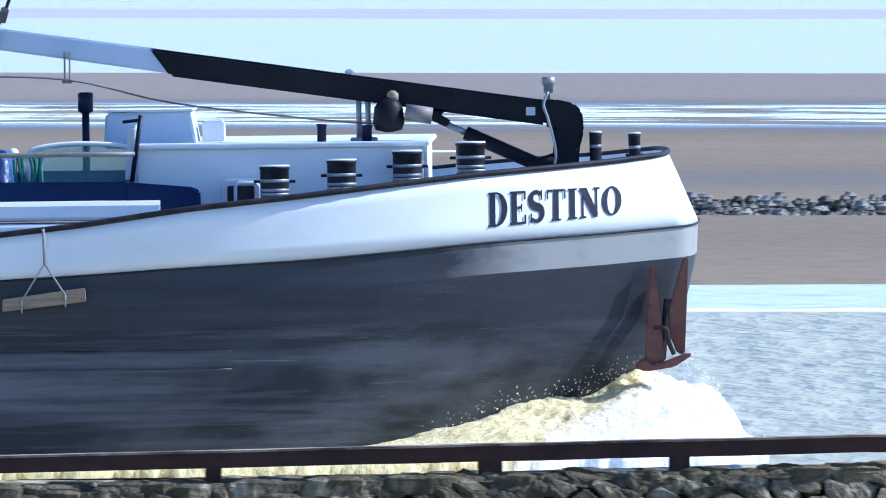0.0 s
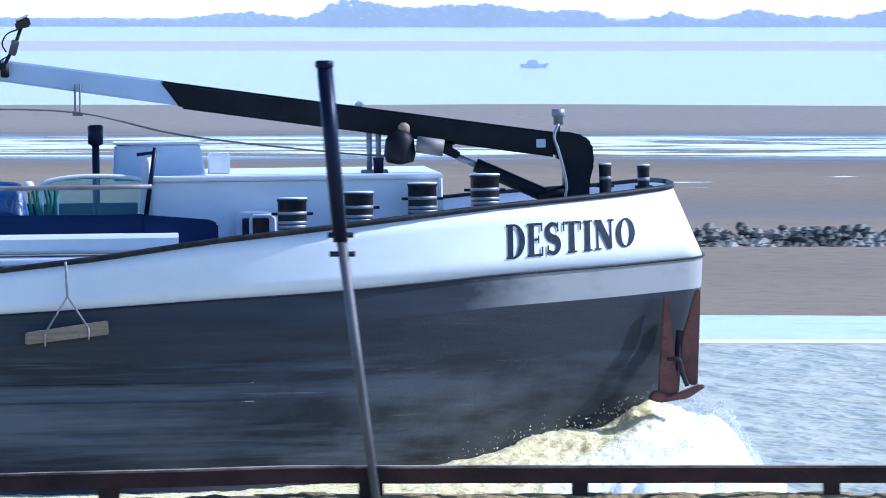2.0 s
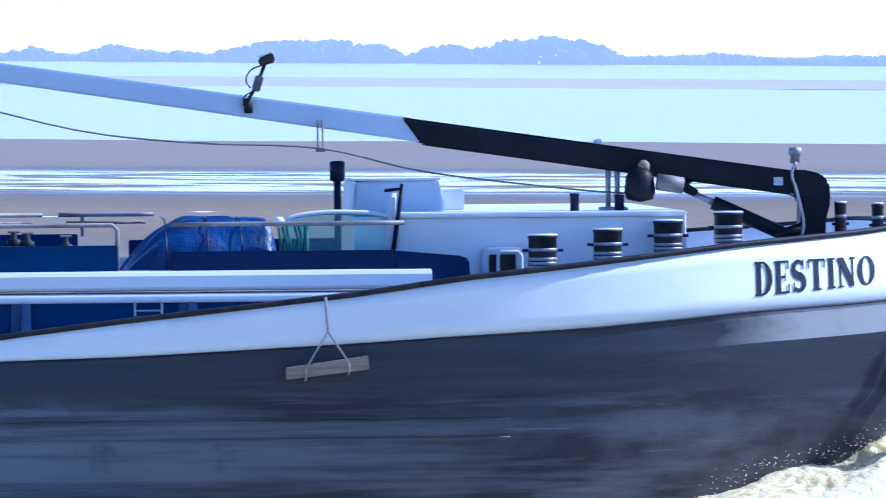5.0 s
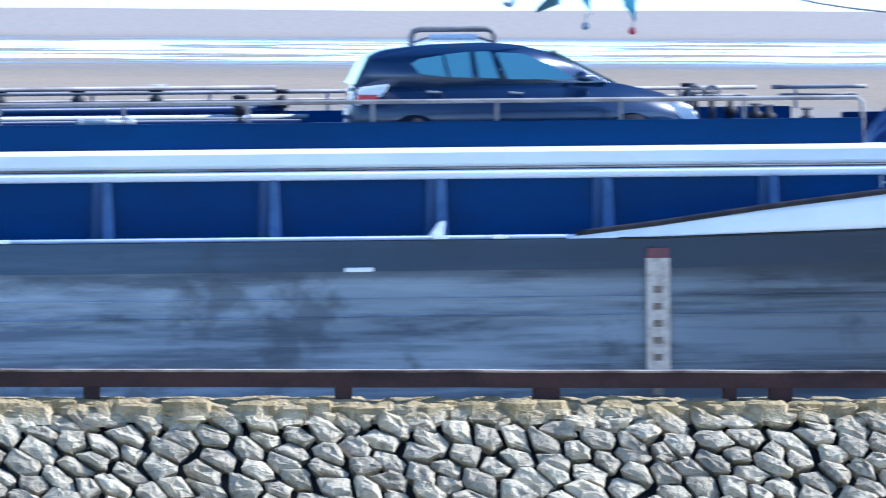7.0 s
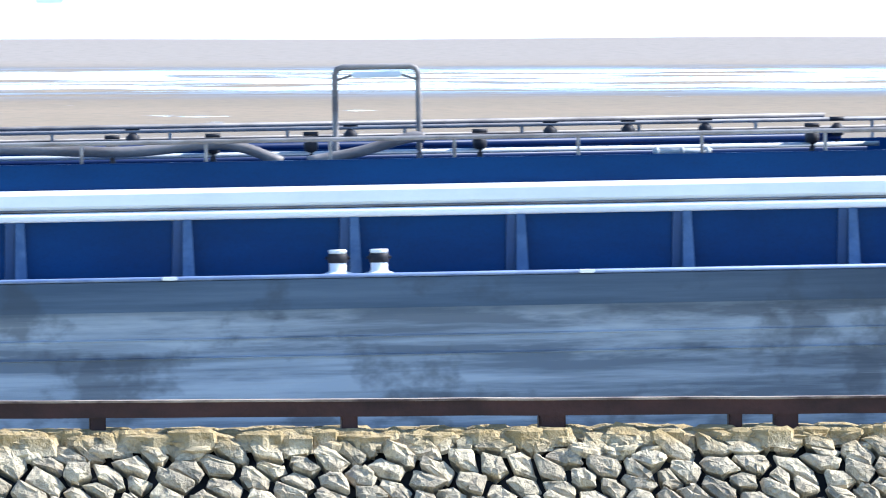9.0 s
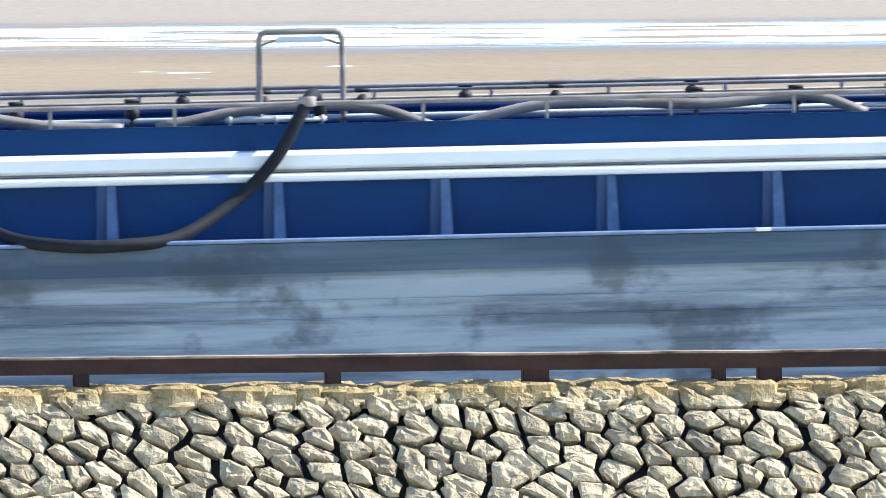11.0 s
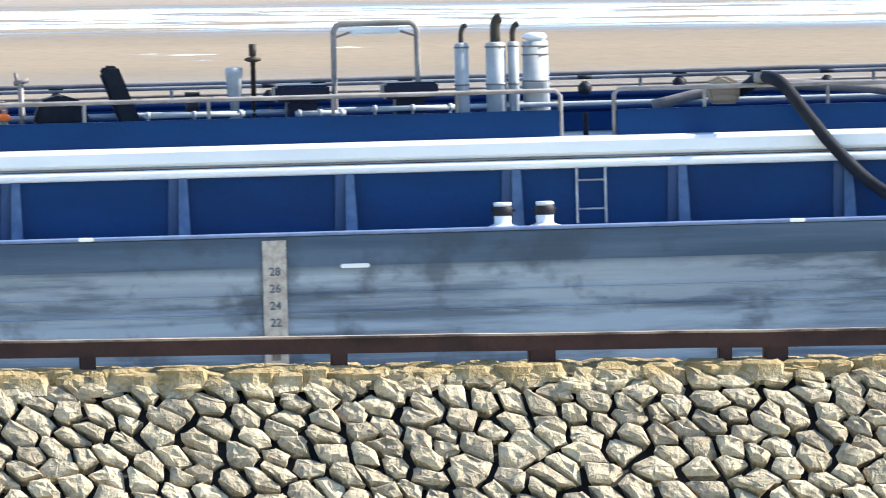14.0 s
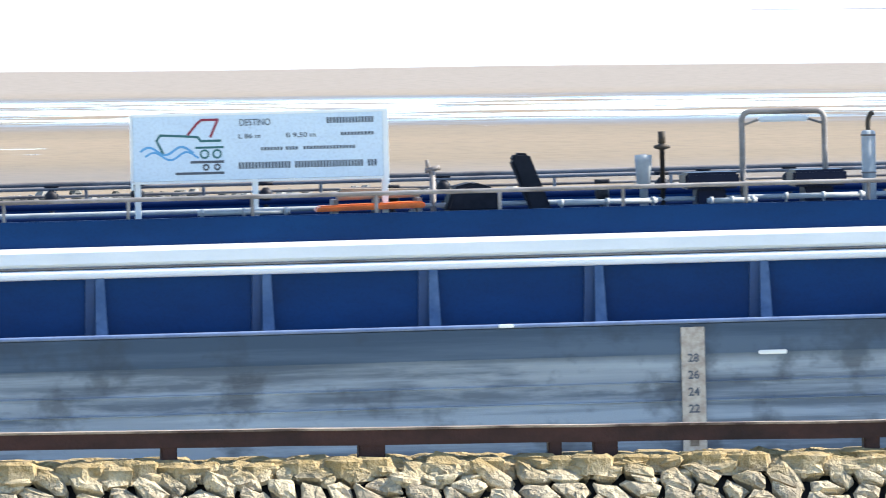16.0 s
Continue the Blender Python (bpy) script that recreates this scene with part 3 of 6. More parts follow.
def build_hull():
    zk = lambda x: z_knuckle(x)
    zb = lambda x: max(zk(x) - 0.37, 1.60)
    bm = B()
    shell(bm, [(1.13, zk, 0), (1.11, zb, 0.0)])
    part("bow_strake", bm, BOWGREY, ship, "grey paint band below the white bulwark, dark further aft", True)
    bm = B()
    lv = [(1.11, zb, 0.0), (0.95, lambda x: 1.55, 0.02), (0.60, lambda x: 1.0, 0.04), (0.12, lambda x: 0.5, 0.05), (-0.5, lambda x: 0.0, 0.06), (-1.9, lambda x: -0.7, 0.1)]
    shell(bm, lv)
    # flat stern and bottom close the hull
    st = [v for v in bm.verts if abs(v.co.x - STERN) < 0.01]
    top = sorted((v for v in st), key=lambda v: (v.co.y < 0, v.co.z if v.co.y > 0 else -v.co.z))
    bm.faces.new(top)
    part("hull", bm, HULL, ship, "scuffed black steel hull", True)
    bm = B()
    zin = lambda x: z_gunwale(x)
    for s in (-1, 1):
        xs = [-12.6 + (BOW_START + 12.6) * k / 14 for k in range(14)]
        us = [math.sin(math.pi / 2 * k / 26) for k in range(27)]
        rows = []
        for h in (0, 0.25, 0.5, 0.75, 1.0):
            tip = 1.13 - 0.36 * h
            line = [(x, half_breadth(x, tip)) for x in xs] + [(BOW_START + (tip - BOW_START) * u, half_breadth(BOW_START + (tip - BOW_START) * u, tip)) for u in us]
            rows.append([bm.verts.new((x, s * max(y - 0.05 * h, 0), zk(x) + 0.004 + (max(z_gunwale(x) - zk(x), 0.01)) * h)) for x, y in line])
        for a, b in zip(rows, rows[1:]):
            for i in range(len(a) - 1):
                bm.faces.new((a[i], a[i + 1], b[i + 1], b[i]) if s < 0 else (a[i], b[i], b[i + 1], a[i + 1]))
    bmesh.ops.remove_doubles(bm, verts=bm.verts[:], dist=0.002)
    bmesh.ops.recalc_face_normals(bm, faces=bm.faces[:])
    ob = part("bulwark", bm, WHITE, ship, "white-painted steel bulwark rising to the stem", True)
    md = ob.modifiers.new("plate", "SOLIDIFY")
    md.thickness, md.offset = 0.03, -1
    # dark rail on the bulwark, and the thin dark seam at its foot
    for s in (-1, 1):
        xs = [-12.5 + 0.25 * k for k in range(30)] + [BOW_START + (0.77 - BOW_START) * math.sin(math.pi / 2 * k / 26) for k in range(27)]
        bm = B()
        tube(bm, [(x, s * max(half_breadth(x, 0.77) - 0.05, 0.0), z_gunwale(x) + 0.012) for x in sorted(xs)], 0.035, 8)
        part("gunwale", bm, DARK, ship, "dark half-round gunwale rail", True)
        bm = B()
        tube(bm, [(x, s * max(half_breadth(x, 1.145) + 0.005, 0.0), zk(x)) for x in [-12 + 0.5 * k for k in range(14)] + [BOW_START + (1.145 - BOW_START) * math.sin(math.pi / 2 * k / 26) for k in range(27)]], 0.013, 6)
        part("rubbing_strake", bm, DARK, ship, "", True)
        for z, r, tip in ((1.27, 0.013, 0.83), (1.05, 0.011, 0.66)):
            bm = B()
            tube(bm, [(x, s * (half_breadth(x, tip) - 0.028), z) for x in (STERN + 0.5, -60, -40, -20, -12, -8, -7, -6, -5, -4.4)], r, 8)
            part("rubbing_strake", bm, HULL, ship, "", True)
    # decks
    bm = B()
    pts = [(x, half_breadth(x, 1.0) - 0.06) for x in bow_stations(1.0)]
    zd = lambda x: 1.985 if x < -12.5 else max(1.985, z_knuckle(x) + 0.03)
    a = [bm.verts.new((x, -max(y, 0.01), zd(x))) for x, y in pts]
    b = [bm.verts.new((x, max(y, 0.01), zd(x))) for x, y in pts]
    for i in range(len(a) - 1):
        bm.faces.new((a[i], a[i + 1], b[i + 1], b[i]))
    part("deck", bm, RIBBLUE, ship, "faded blue-grey side deck")
    for s in (-1, 1):
        bm = B()
        tube(bm, [(x, s * (BEAM_HALF - 0.02), 1.985) for x in (STERN, -60, -40, -25, -12.6)], 0.028, 6)
        part("deck_edge", bm, RIBBLUE, ship, "pale worn deck edge", True)


build_hull()


def hull_side(x, h):
    """A point of the bulwark's outside at x and at a share h of its height."""
    tip = 1.13 - 0.36 * h
    return Vector((x, -(half_breadth(x, tip) - 0.05 * h), z_knuckle(x) + (z_gunwale(x) - z_knuckle(x)) * h))


def ring(cx, cy, rx, ry, ix, iy, a0, a1, n=18):
    """Band between two ellipses, as quads."""
    out = []
    for k in range(n):
        t0, t1 = radians(a0 + (a1 - a0) * k / n), radians(a0 + (a1 - a0) * (k + 1) / n)
        out.append([(cx + rx * math.cos(t0), cy + ry * math.sin(t0)), (cx + rx * math.cos(t1), cy + ry * math.sin(t1)), (cx + ix * math.cos(t1), cy + iy * math.sin(t1)), (cx + ix * math.cos(t0), cy + iy * math.sin(t0))])
    return out


def bar(x0, x1, y0, y1):
    n = max(1, int((x1 - x0) / 0.15))
    return [[(x0 + (x1 - x0) * k / n, y0), (x0 + (x1 - x0) * (k + 1) / n, y0), (x0 + (x1 - x0) * (k + 1) / n, y1), (x0 + (x1 - x0) * k / n, y1)] for k in range(n)]


def glyph(ch):
    """Slab-serif capitals: a list of layers of quads in a unit-high box, and the letter's width."""
    stem = bar(0.08, 0.31, 0.06, 0.94)
    feet = bar(0, 0.39, 0, 0.06) + bar(0, 0.39, 0.94, 1)
    if ch == "D":
        return [stem, feet, ring(0.33, 0.5, 0.49, 0.5, 0.25, 0.44, -90, 90)], 0.82
    if ch == "E":
        return [stem, bar(0, 0.70, 0, 0.07) + bar(0, 0.68, 0.93, 1), bar(0.62, 0.70, 0.07, 0.28) + bar(0.60, 0.68, 0.74, 0.93) + bar(0.31, 0.50, 0.47, 0.54) + bar(0.47, 0.53, 0.38, 0.62)], 0.72
    if ch == "S":
        q = []
        for k in range(26):
            w = []
            for t in (k / 26, (k + 1) / 26):
                a = radians(35 + 235 * min(t * 2, 1)) if t < 0.5 else radians(90 - 235 * (t - 0.5) * 2)
                cx, cy = (0.33, 0.73) if t < 0.5 else (0.33, 0.27)
                th = 0.05 + 0.085 * math.sin(math.pi * t) ** 2
                w.append((cx + 0.24 * math.cos(a), cy + 0.22 * math.sin(a), math.cos(a) if t < 0.5 else -math.cos(a), math.sin(a) if t < 0.5 else -math.sin(a), th))
            (x0, y0, n0, m0, h0), (x1, y1, n1, m1, h1) = w
            q.append([(x0 + n0 * h0, y0 + m0 * h0), (x1 + n1 * h1, y1 + m1 * h1), (x1 - n1 * h1, y1 - m1 * h1), (x0 - n0 * h0, y0 - m0 * h0)])
        return [q, bar(0.50, 0.57, 0.70, 1.0) + bar(0.06, 0.13, 0.0, 0.30)], 0.66
    if ch == "T":
        return [bar(0.29, 0.52, 0.06, 0.93), bar(0, 0.81, 0.93, 1) + bar(0.19, 0.62, 0, 0.06), bar(0, 0.07, 0.70, 0.93) + bar(0.74, 0.81, 0.70, 0.93)], 0.81
    if ch == "I":
        return [stem, feet], 0.39
    if ch == "N":
        return [bar(0.11, 0.19, 0.06, 0.94) + bar(0.70, 0.78, 0.0, 0.94), bar(0, 0.30, 0, 0.06) + bar(0.60, 0.88, 0.94, 1), [[(0.02, 1.0), (0.78, 0.0), (0.60, 0.0), (-0.02, 1.0)], [(0.02, 1.0), (0.30, 1.0), (0.78, 0.18), (0.78, 0.0)]]], 0.88
    return [ring(0.42, 0.5, 0.42, 0.51, 0.19, 0.45, 0, 360, 30)], 0.84


def ship_name():
    """The name in raised letters that follow the curve of the bow."""
    word = "DESTINO"
    board = new("ship_name")
    board.parent = ship
    board["label"] = "dark slab-serif name letters DESTINO on the bow"
    total = sum(glyph(c)[1] for c in word) + 0.10 * (len(word) - 1)
    at = 0.0
    for c in word:
        layers, wide = glyph(c)
        bm = B()
        for k, quads in enumerate(layers):
            for q in quads:
                vs = []
                for gx, gy in q:
                    u = (at + gx) / total
                    x = -1.385 + 1.575 * u
                    h0 = 0.225 + 0.03 * u
                    p = hull_side(x, h0 + gy * (0.51 - 0.11 * u))
                    q1, q2 = hull_side(x + 0.02, 0.5), hull_side(x - 0.02, 0.5)
                    nrm = Vector(((q1.y - q2.y), -(q1.x - q2.x), 0)).normalized()
                    vs.append(bm.verts.new(p + nrm * (0.012 + 0.002 * k)))
                fc = bm.faces.new(vs)
                fc.normal_update()
                if fc.normal.y > 0:
                    fc.normal_flip()
        bmesh.ops.remove_doubles(bm, verts=bm.verts[:], dist=0.0005)
        part("letter", bm, NAMEINK, board)
        at += wide + 0.10


ship_name()


def anchor():
    """Stockless bow anchor housed against the stem, flukes up."""
    root = Vector((0.68, -2.80, 0))
    bm = B()
    slab(bm, [(-0.24, 0.95), (0.02, 1.02), (-0.03, 1.5), (-0.10, 2.17), (-0.15, 2.17)], -0.12, -0.02, 0.015)
    a = part("anchor", bm, RUST, ship, "rust-brown stockless anchor housed on the bow")
    bm = B()
    slab(bm, [(0.01, 1.46), (0.16, 1.10), (0.25, 1.10), (0.28, 1.7), (0.30, 2.24), (0.24, 2.24)], 0.05, 0.15, 0.015)
    part("fluke", bm, RUST, a)
    bm = B()
    slab(bm, [(-0.36, 0.95), (-0.26, 1.06), (-0.12, 0.97), (0.1, 1.05), (0.28, 1.12), (0.34, 1.09), (0.12, 0.95), (-0.22, 0.90)], -0.2, 0.1, 0.02)
    part("crown", bm, RUST, a)
    bm = B()
    rod(bm, (-0.02, -0.03, 1.05), (0.05, 0.1, 1.75), 0.045)
    tube(bm, curve_pts([(-0.12, -0.1, 1.42), (0.02, -0.12, 1.4), (0.06, -0.12, 1.25), (0.12, -0.1, 1.1)]), 0.03)
    part("shank", bm, DARK, a)
    a.location = root


anchor()


def bollard(x, y, z, r, h, mat_body, bands):
    bm = B()
    lathe(bm, [(r * 1.25, 0), (r * 1.25, 0.02), (r, 0.03), (r, h * 0.95), (r * 1.06, h * 0.96), (r * 1.06, h), (r * 0.9, h + 0.012)], x, y, z, 20)
    b = part("bollard", bm, mat_body, ship, "black mooring bollard with worn steel bands", True)
    for k in bands:
        bm = B()
        lathe(bm, [(r * 1.01, 0), (r * 1.04, 0.01), (r * 1.04, 0.03), (r * 1.01, 0.04)], x, y, z + h * k, 20)
        part("band", bm, STEEL, b, "", True)
    bm = B()
    lathe(bm, [(r * 1.02, 0), (r * 1.08, 0.008), (r * 1.0, 0.022)], x, y, z + h, 20)
    part("cap", bm, WHITE, b, "white painted cap", True)
    bm = B()
    rod(bm, (x - r * 1.45, y, z + h * 0.72), (x + r * 1.45, y, z + h * 0.72), 0.018, n=8)
    part("pin", bm, DARK, b)
    return b


for x, y, zt in ((-3.90, -3.7, 3.36), (-3.11, -3.6, 3.42), (-2.34, -3.2, 3.51), (-1.59, -3.0, 3.60)):
    bollard(x, y, zt - 0.58, 0.17, 0.62, DARK, (0.36, 0.44, 0.52, 0.7))
for x, y, zt in ((-0.105, -2.05, 3.73), (0.36, -1.95, 3.71)):
    bollard(x, y, zt - 0.9, 0.072, 0.9, DARK, (0.8,))
for x in (-22.16, -21.67, -37.95, -37.45):
    b = bollard(x, -4.35, 1.99, 0.10, 0.27, WHITE, (0.55,))
    bm = B()
    lathe(bm, [(0.105, 0), (0.118, 0.01), (0.118, 0.10), (0.105, 0.11)], x, -4.35, 1.99 + 0.135, 20)
    part("band", bm, DARK, b, "black band", True)
    bm = B()
    lathe(bm, [(0.19, 0.0), (0.19, 0.012), (0.12, 0.035), (0.10, 0.05)], x, -4.35, 1.985, 20)
    part("foot_plate", bm, WHITE, b)


def trunk():
    """Cargo trunk: blue wall with brackets, white pipe rail along its knuckle, blue coaming above."""
    x0, x1 = -84, -5.25
    for s in (-1, 1):
        bm = B()
        ys = sorted((s * 3.95, s * 3.87))
        box(bm, x0, x1 - 0.1, ys[0], ys[1], 1.985, 2.70, 0.005)
        part("trunk_wall", bm, BLUE, ship, "deep blue steel trunk wall")
        bm = B()
        ys = sorted((s * 3.74, s * 3.62))
        box(bm, x0, -37.19, ys[0], ys[1], 2.9, 3.34, 0.012)
        box(bm, -36.51, -8.96, ys[0], ys[1], 2.9, 3.33, 0.012)
        part("coaming", bm, BLUE, ship, "deep blue coaming along the trunk top")
        bm = B()
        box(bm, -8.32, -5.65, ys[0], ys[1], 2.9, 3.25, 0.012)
        part("coaming", bm, DEEPBLUE, ship, "blue coaming at the fore end, coloured darker for shade")
        bm = B()
        ys = sorted((s * 4.00, s * 3.66))
        pr = [(0, 2.80), (0.03, 2.80), (0.06, 2.84), (0.06, 2.97), (0.03, 3.01), (-0.26, 3.03), (-0.26, 2.8)]
        rows = [[bm.verts.new((x, s * (3.95 + dy), z)) for dy, z in pr] for x in (x0, -60, -40, -20, x1)]
        for a, b in zip(rows, rows[1:]):
            for k in range(len(pr)):
                q = (a[k], a[(k + 1) % len(pr)], b[(k + 1) % len(pr)], b[k])
                bm.faces.new(q)
        bm.faces.new(rows[0])
        bm.faces.new(rows[-1][::-1])
        bmesh.ops.recalc_face_normals(bm, faces=bm.faces[:])
        part("white_rail", bm, WHITE, ship, "white-painted box rail along the trunk")
        bm = B()
        tube(bm, [(x, s * 4.0, 2.71) for x in (x0, -50, -30, -15, x1 - 0.25)] + [(x1 - 0.12, s * 4.0, 2.74)], 0.056, 10)
        part("white_pipe", bm, WHITE, ship, "white deck pipe below the box rail", True)
        bm = B()
        tube(bm, [(x, s * 4.0, 2.785) for x in (x0, -50, -30, -15, x1 - 0.3)], 0.014, 6)
        part("grey_pipe", bm, PIPE, ship, "", True)
    bm = B()
    box(bm, x0, -5.0, -3.64, 3.64, 2.70, 2.78)
    part("trunk_deck", bm, BLUE, ship, "blue trunk deck")
    bm = B()
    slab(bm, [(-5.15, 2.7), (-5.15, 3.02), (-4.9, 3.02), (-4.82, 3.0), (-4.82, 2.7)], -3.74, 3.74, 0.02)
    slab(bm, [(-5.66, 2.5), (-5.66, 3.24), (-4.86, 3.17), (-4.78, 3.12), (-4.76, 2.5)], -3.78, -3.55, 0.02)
    part("trunk_front", bm, DEEPBLUE, ship, "curved end of the trunk coaming, its blue darkened for shade")
    # upright brackets of the wall, two metres apart
    for i in range(38):
        x = -8.13 - 1.977 * i
        bm = B()
        slab(bm, [(x - 0.13, 2.66), (x + 0.04, 2.66), (x + 0.07, 1.99), (x - 0.15, 1.99)], -3.99, -3.953, 0.006)
        br = part("bracket", bm, BRACKETBLUE, ship, "sun-bleached blue bracket plate")
        bm = B()
        for y0, y1, z in ((-3.995, -3.953, 2.66), (-4.125, -3.953, 1.988)):
            for q in (x + 0.03, x + 0.045):
                bm.verts.new((q, y0, z)), bm.verts.new((q, y1, z))
        bmesh.ops.convex_hull(bm, input=bm.verts[:])
        part("web", bm, BRACKETBLUE, br)
        bm = B()
        for hw, y, z in ((0.05, -4.0, 2.66), (0.07, -4.13, 1.988)):
            for q in (x + 0.04 - hw, x + 0.04 + hw):
                bm.verts.new((q, y, z)), bm.verts.new((q, y - 0.015, z))
        bmesh.ops.convex_hull(bm, input=bm.verts[:])
        part("flange", bm, FLANGEBLUE, br, "pale worn flange of the bracket")


trunk()


def railing():
    """Tubular rail on the trunk, both sides, with its stanchions."""
    for y, runs in ((-3.68, ((-84, -37.17), (-36.53, -8.96), (-8.32, -5.55))), (3.68, ((-84, -9.4), (-9.2, -8.0)))):
        for a, b in runs:
            bm = B()
            z = 3.57
            path = [(a, y, z)]
            if y < 0 and a == -36.53:
                path = [(a, y, 2.86), (a, y, z - 0.06), (a + 0.06, y, z)]
            path += [(a + (b - a) * k / 6, y, z) for k in range(1, 6)]
            if y < 0 and b in (-37.17, -8.96):
                path += [(b - 0.06, y, z), (b, y, z - 0.06), (b, y, 2.86 if b < -30 else 3.0)]
            else:
                path += [(b, y, z)]
            tube(bm, path, 0.028, 8)
            part("handrail", bm, RAIL, ship, "galvanised tubular handrail", True)
            if y > 0:
                bm = B()
                tube(bm, [(a + 0.1, y + 0.05, 3.47), (b - 0.1, y + 0.05, 3.47)], 0.02, 6)
                part("mid_rail", bm, PIPE, ship, "", True)
        k = 0
        x = -8.9
        while x > -60:
            if any(a < x < b for a, b in runs):
                bm = B()
                rod(bm, (x, y, 3.3), (x, y, 3.56), 0.022, n=8)
                part("stanchion", bm, RAIL, ship)
            x -= 1.475
    bm = B()
    box(bm, -37.15, -36.55, -3.72, -3.62, 2.86, 2.95, 0.01)
    part("threshold", bm, LIGHTGREY, ship, "pale grey step at the opening in the rail")
    # deck pipes with valves
    rng = random.Random(3)
    for y, z, r, m in ((-2.6, 3.385, 0.030, EXHAUST), (-1.4, 3.30, 0.05, DEEPBLUE), (1.2, 3.40, 0.05, DEEPBLUE), (2.9, 3.64, 0.03, PIPE)):
        bm = B()
        tube(bm, [(-70, y, z), (-50, y, z), (-30, y, z), (-15.5, y, z)], r, 8)
        part("deck_pipe", bm, m, ship, "grimy deck pipe", True)
    x = -9.6
    while x > -56:
        x -= rng.uniform(0.5, 1.5)
        if -15.3 < x < -10.6:
            continue
        y = rng.choice((-2.6, 1.2, 2.9))
        bm = B()
        rod(bm, (x, y, 2.78), (x, y, 3.56), 0.035, n=8)
        lathe(bm, [(0.0, -0.09), (0.08, -0.06), (0.09, 0.03), (0.03, 0.09)], x, y, 3.48, 8)
        rod(bm, (x - 0.09, y, 3.62), (x + 0.09, y, 3.62), 0.025, n=6)
        part("valve", bm, DARK, ship, "dark pipe valve with hand wheel", True)


railing()


def fore_valves():
    """Low valves and two hand wheels on the trunk deck ahead of the car."""
    for x, zt in ((-10.98, 3.50), (-10.42, 3.54), (-10.12, 3.48), (-9.96, 3.46), (-9.5, 3.42)):
        bm = B()
        lathe(bm, [(0.05, 0), (0.05, zt - 2.98), (0.085, zt - 2.96), (0.085, zt - 2.88), (0.04, zt - 2.86), (0.03, zt - 2.78)], x, -2.6, 2.78, 12)
        v = part("valve", bm, DARK, ship, "low dark deck valve", True)
        bm = B()
        rod(bm, (x - 0.07, -2.6, zt), (x + 0.07, -2.6, zt), 0.018, n=8)
        part("handle", bm, PIPE, v)
    for x in (-10.84, -10.64):
        bm = B()
        rod(bm, (x, -2.6, 2.78), (x, -2.6, 3.60), 0.04, n=8)
        v = part("valve", bm, DARK, ship, "dark deck valve with an upright hand wheel", True)
        bm = B()
        tube(bm, [(x + 0.085 * math.cos(k * math.pi / 9), -2.65, 3.62 + 0.085 * math.sin(k * math.pi / 9)) for k in range(19)], 0.018, 6)
        rod(bm, (x - 0.085, -2.65, 3.62), (x + 0.085, -2.65, 3.62), 0.012, n=6)
        rod(bm, (x, -2.65, 3.535), (x, -2.65, 3.705), 0.012, n=6)
        part("hand_wheel", bm, PIPE, v, "", True)


fore_valves()


def portal(x, y, z, w, h):
    bm = B()
    c = 0.09
    tube(bm, curve_pts([(x, y, z), (x, y, z + h * 0.5), (x, y, z + h - c)], 3) + [(x + 0.03, y, z + h - 0.025), (x + c, y, z + h), (x + w - c, y, z + h), (x + w - 0.03, y, z + h - 0.025)] + [(x + w, y, z + h - c), (x + w, y, z + h * 0.5), (x + w, y, z)], 0.036, 8)
    p = part("lamp_frame", bm, PIPE, ship, "brown-grey tubular lamp frame over the deck", True)
    bm = B()
    box(bm, x + 0.2, x + w - 0.2, y - 0.05, y + 0.05, z + h - 0.13, z + h - 0.06, 0.02)
    part("strip_light", bm, LIGHTGREY, p, "pale strip light")
    for a, b in ((x + 0.02, x + 0.2), (x + w - 0.02, x + w - 0.2)):
        bm = B()
        rod(bm, (a, y, z + h - 0.16), (b, y, z + h - 0.1), 0.014, n=6)
        part("arm", bm, PIPE, p)


for x, y in ((-22.03, -2.6), (-29.94, -2.6), (-39.77, -2.6), (-14.24, -2.5)):
    portal(x, y, 2.78, 1.0, 1.63)


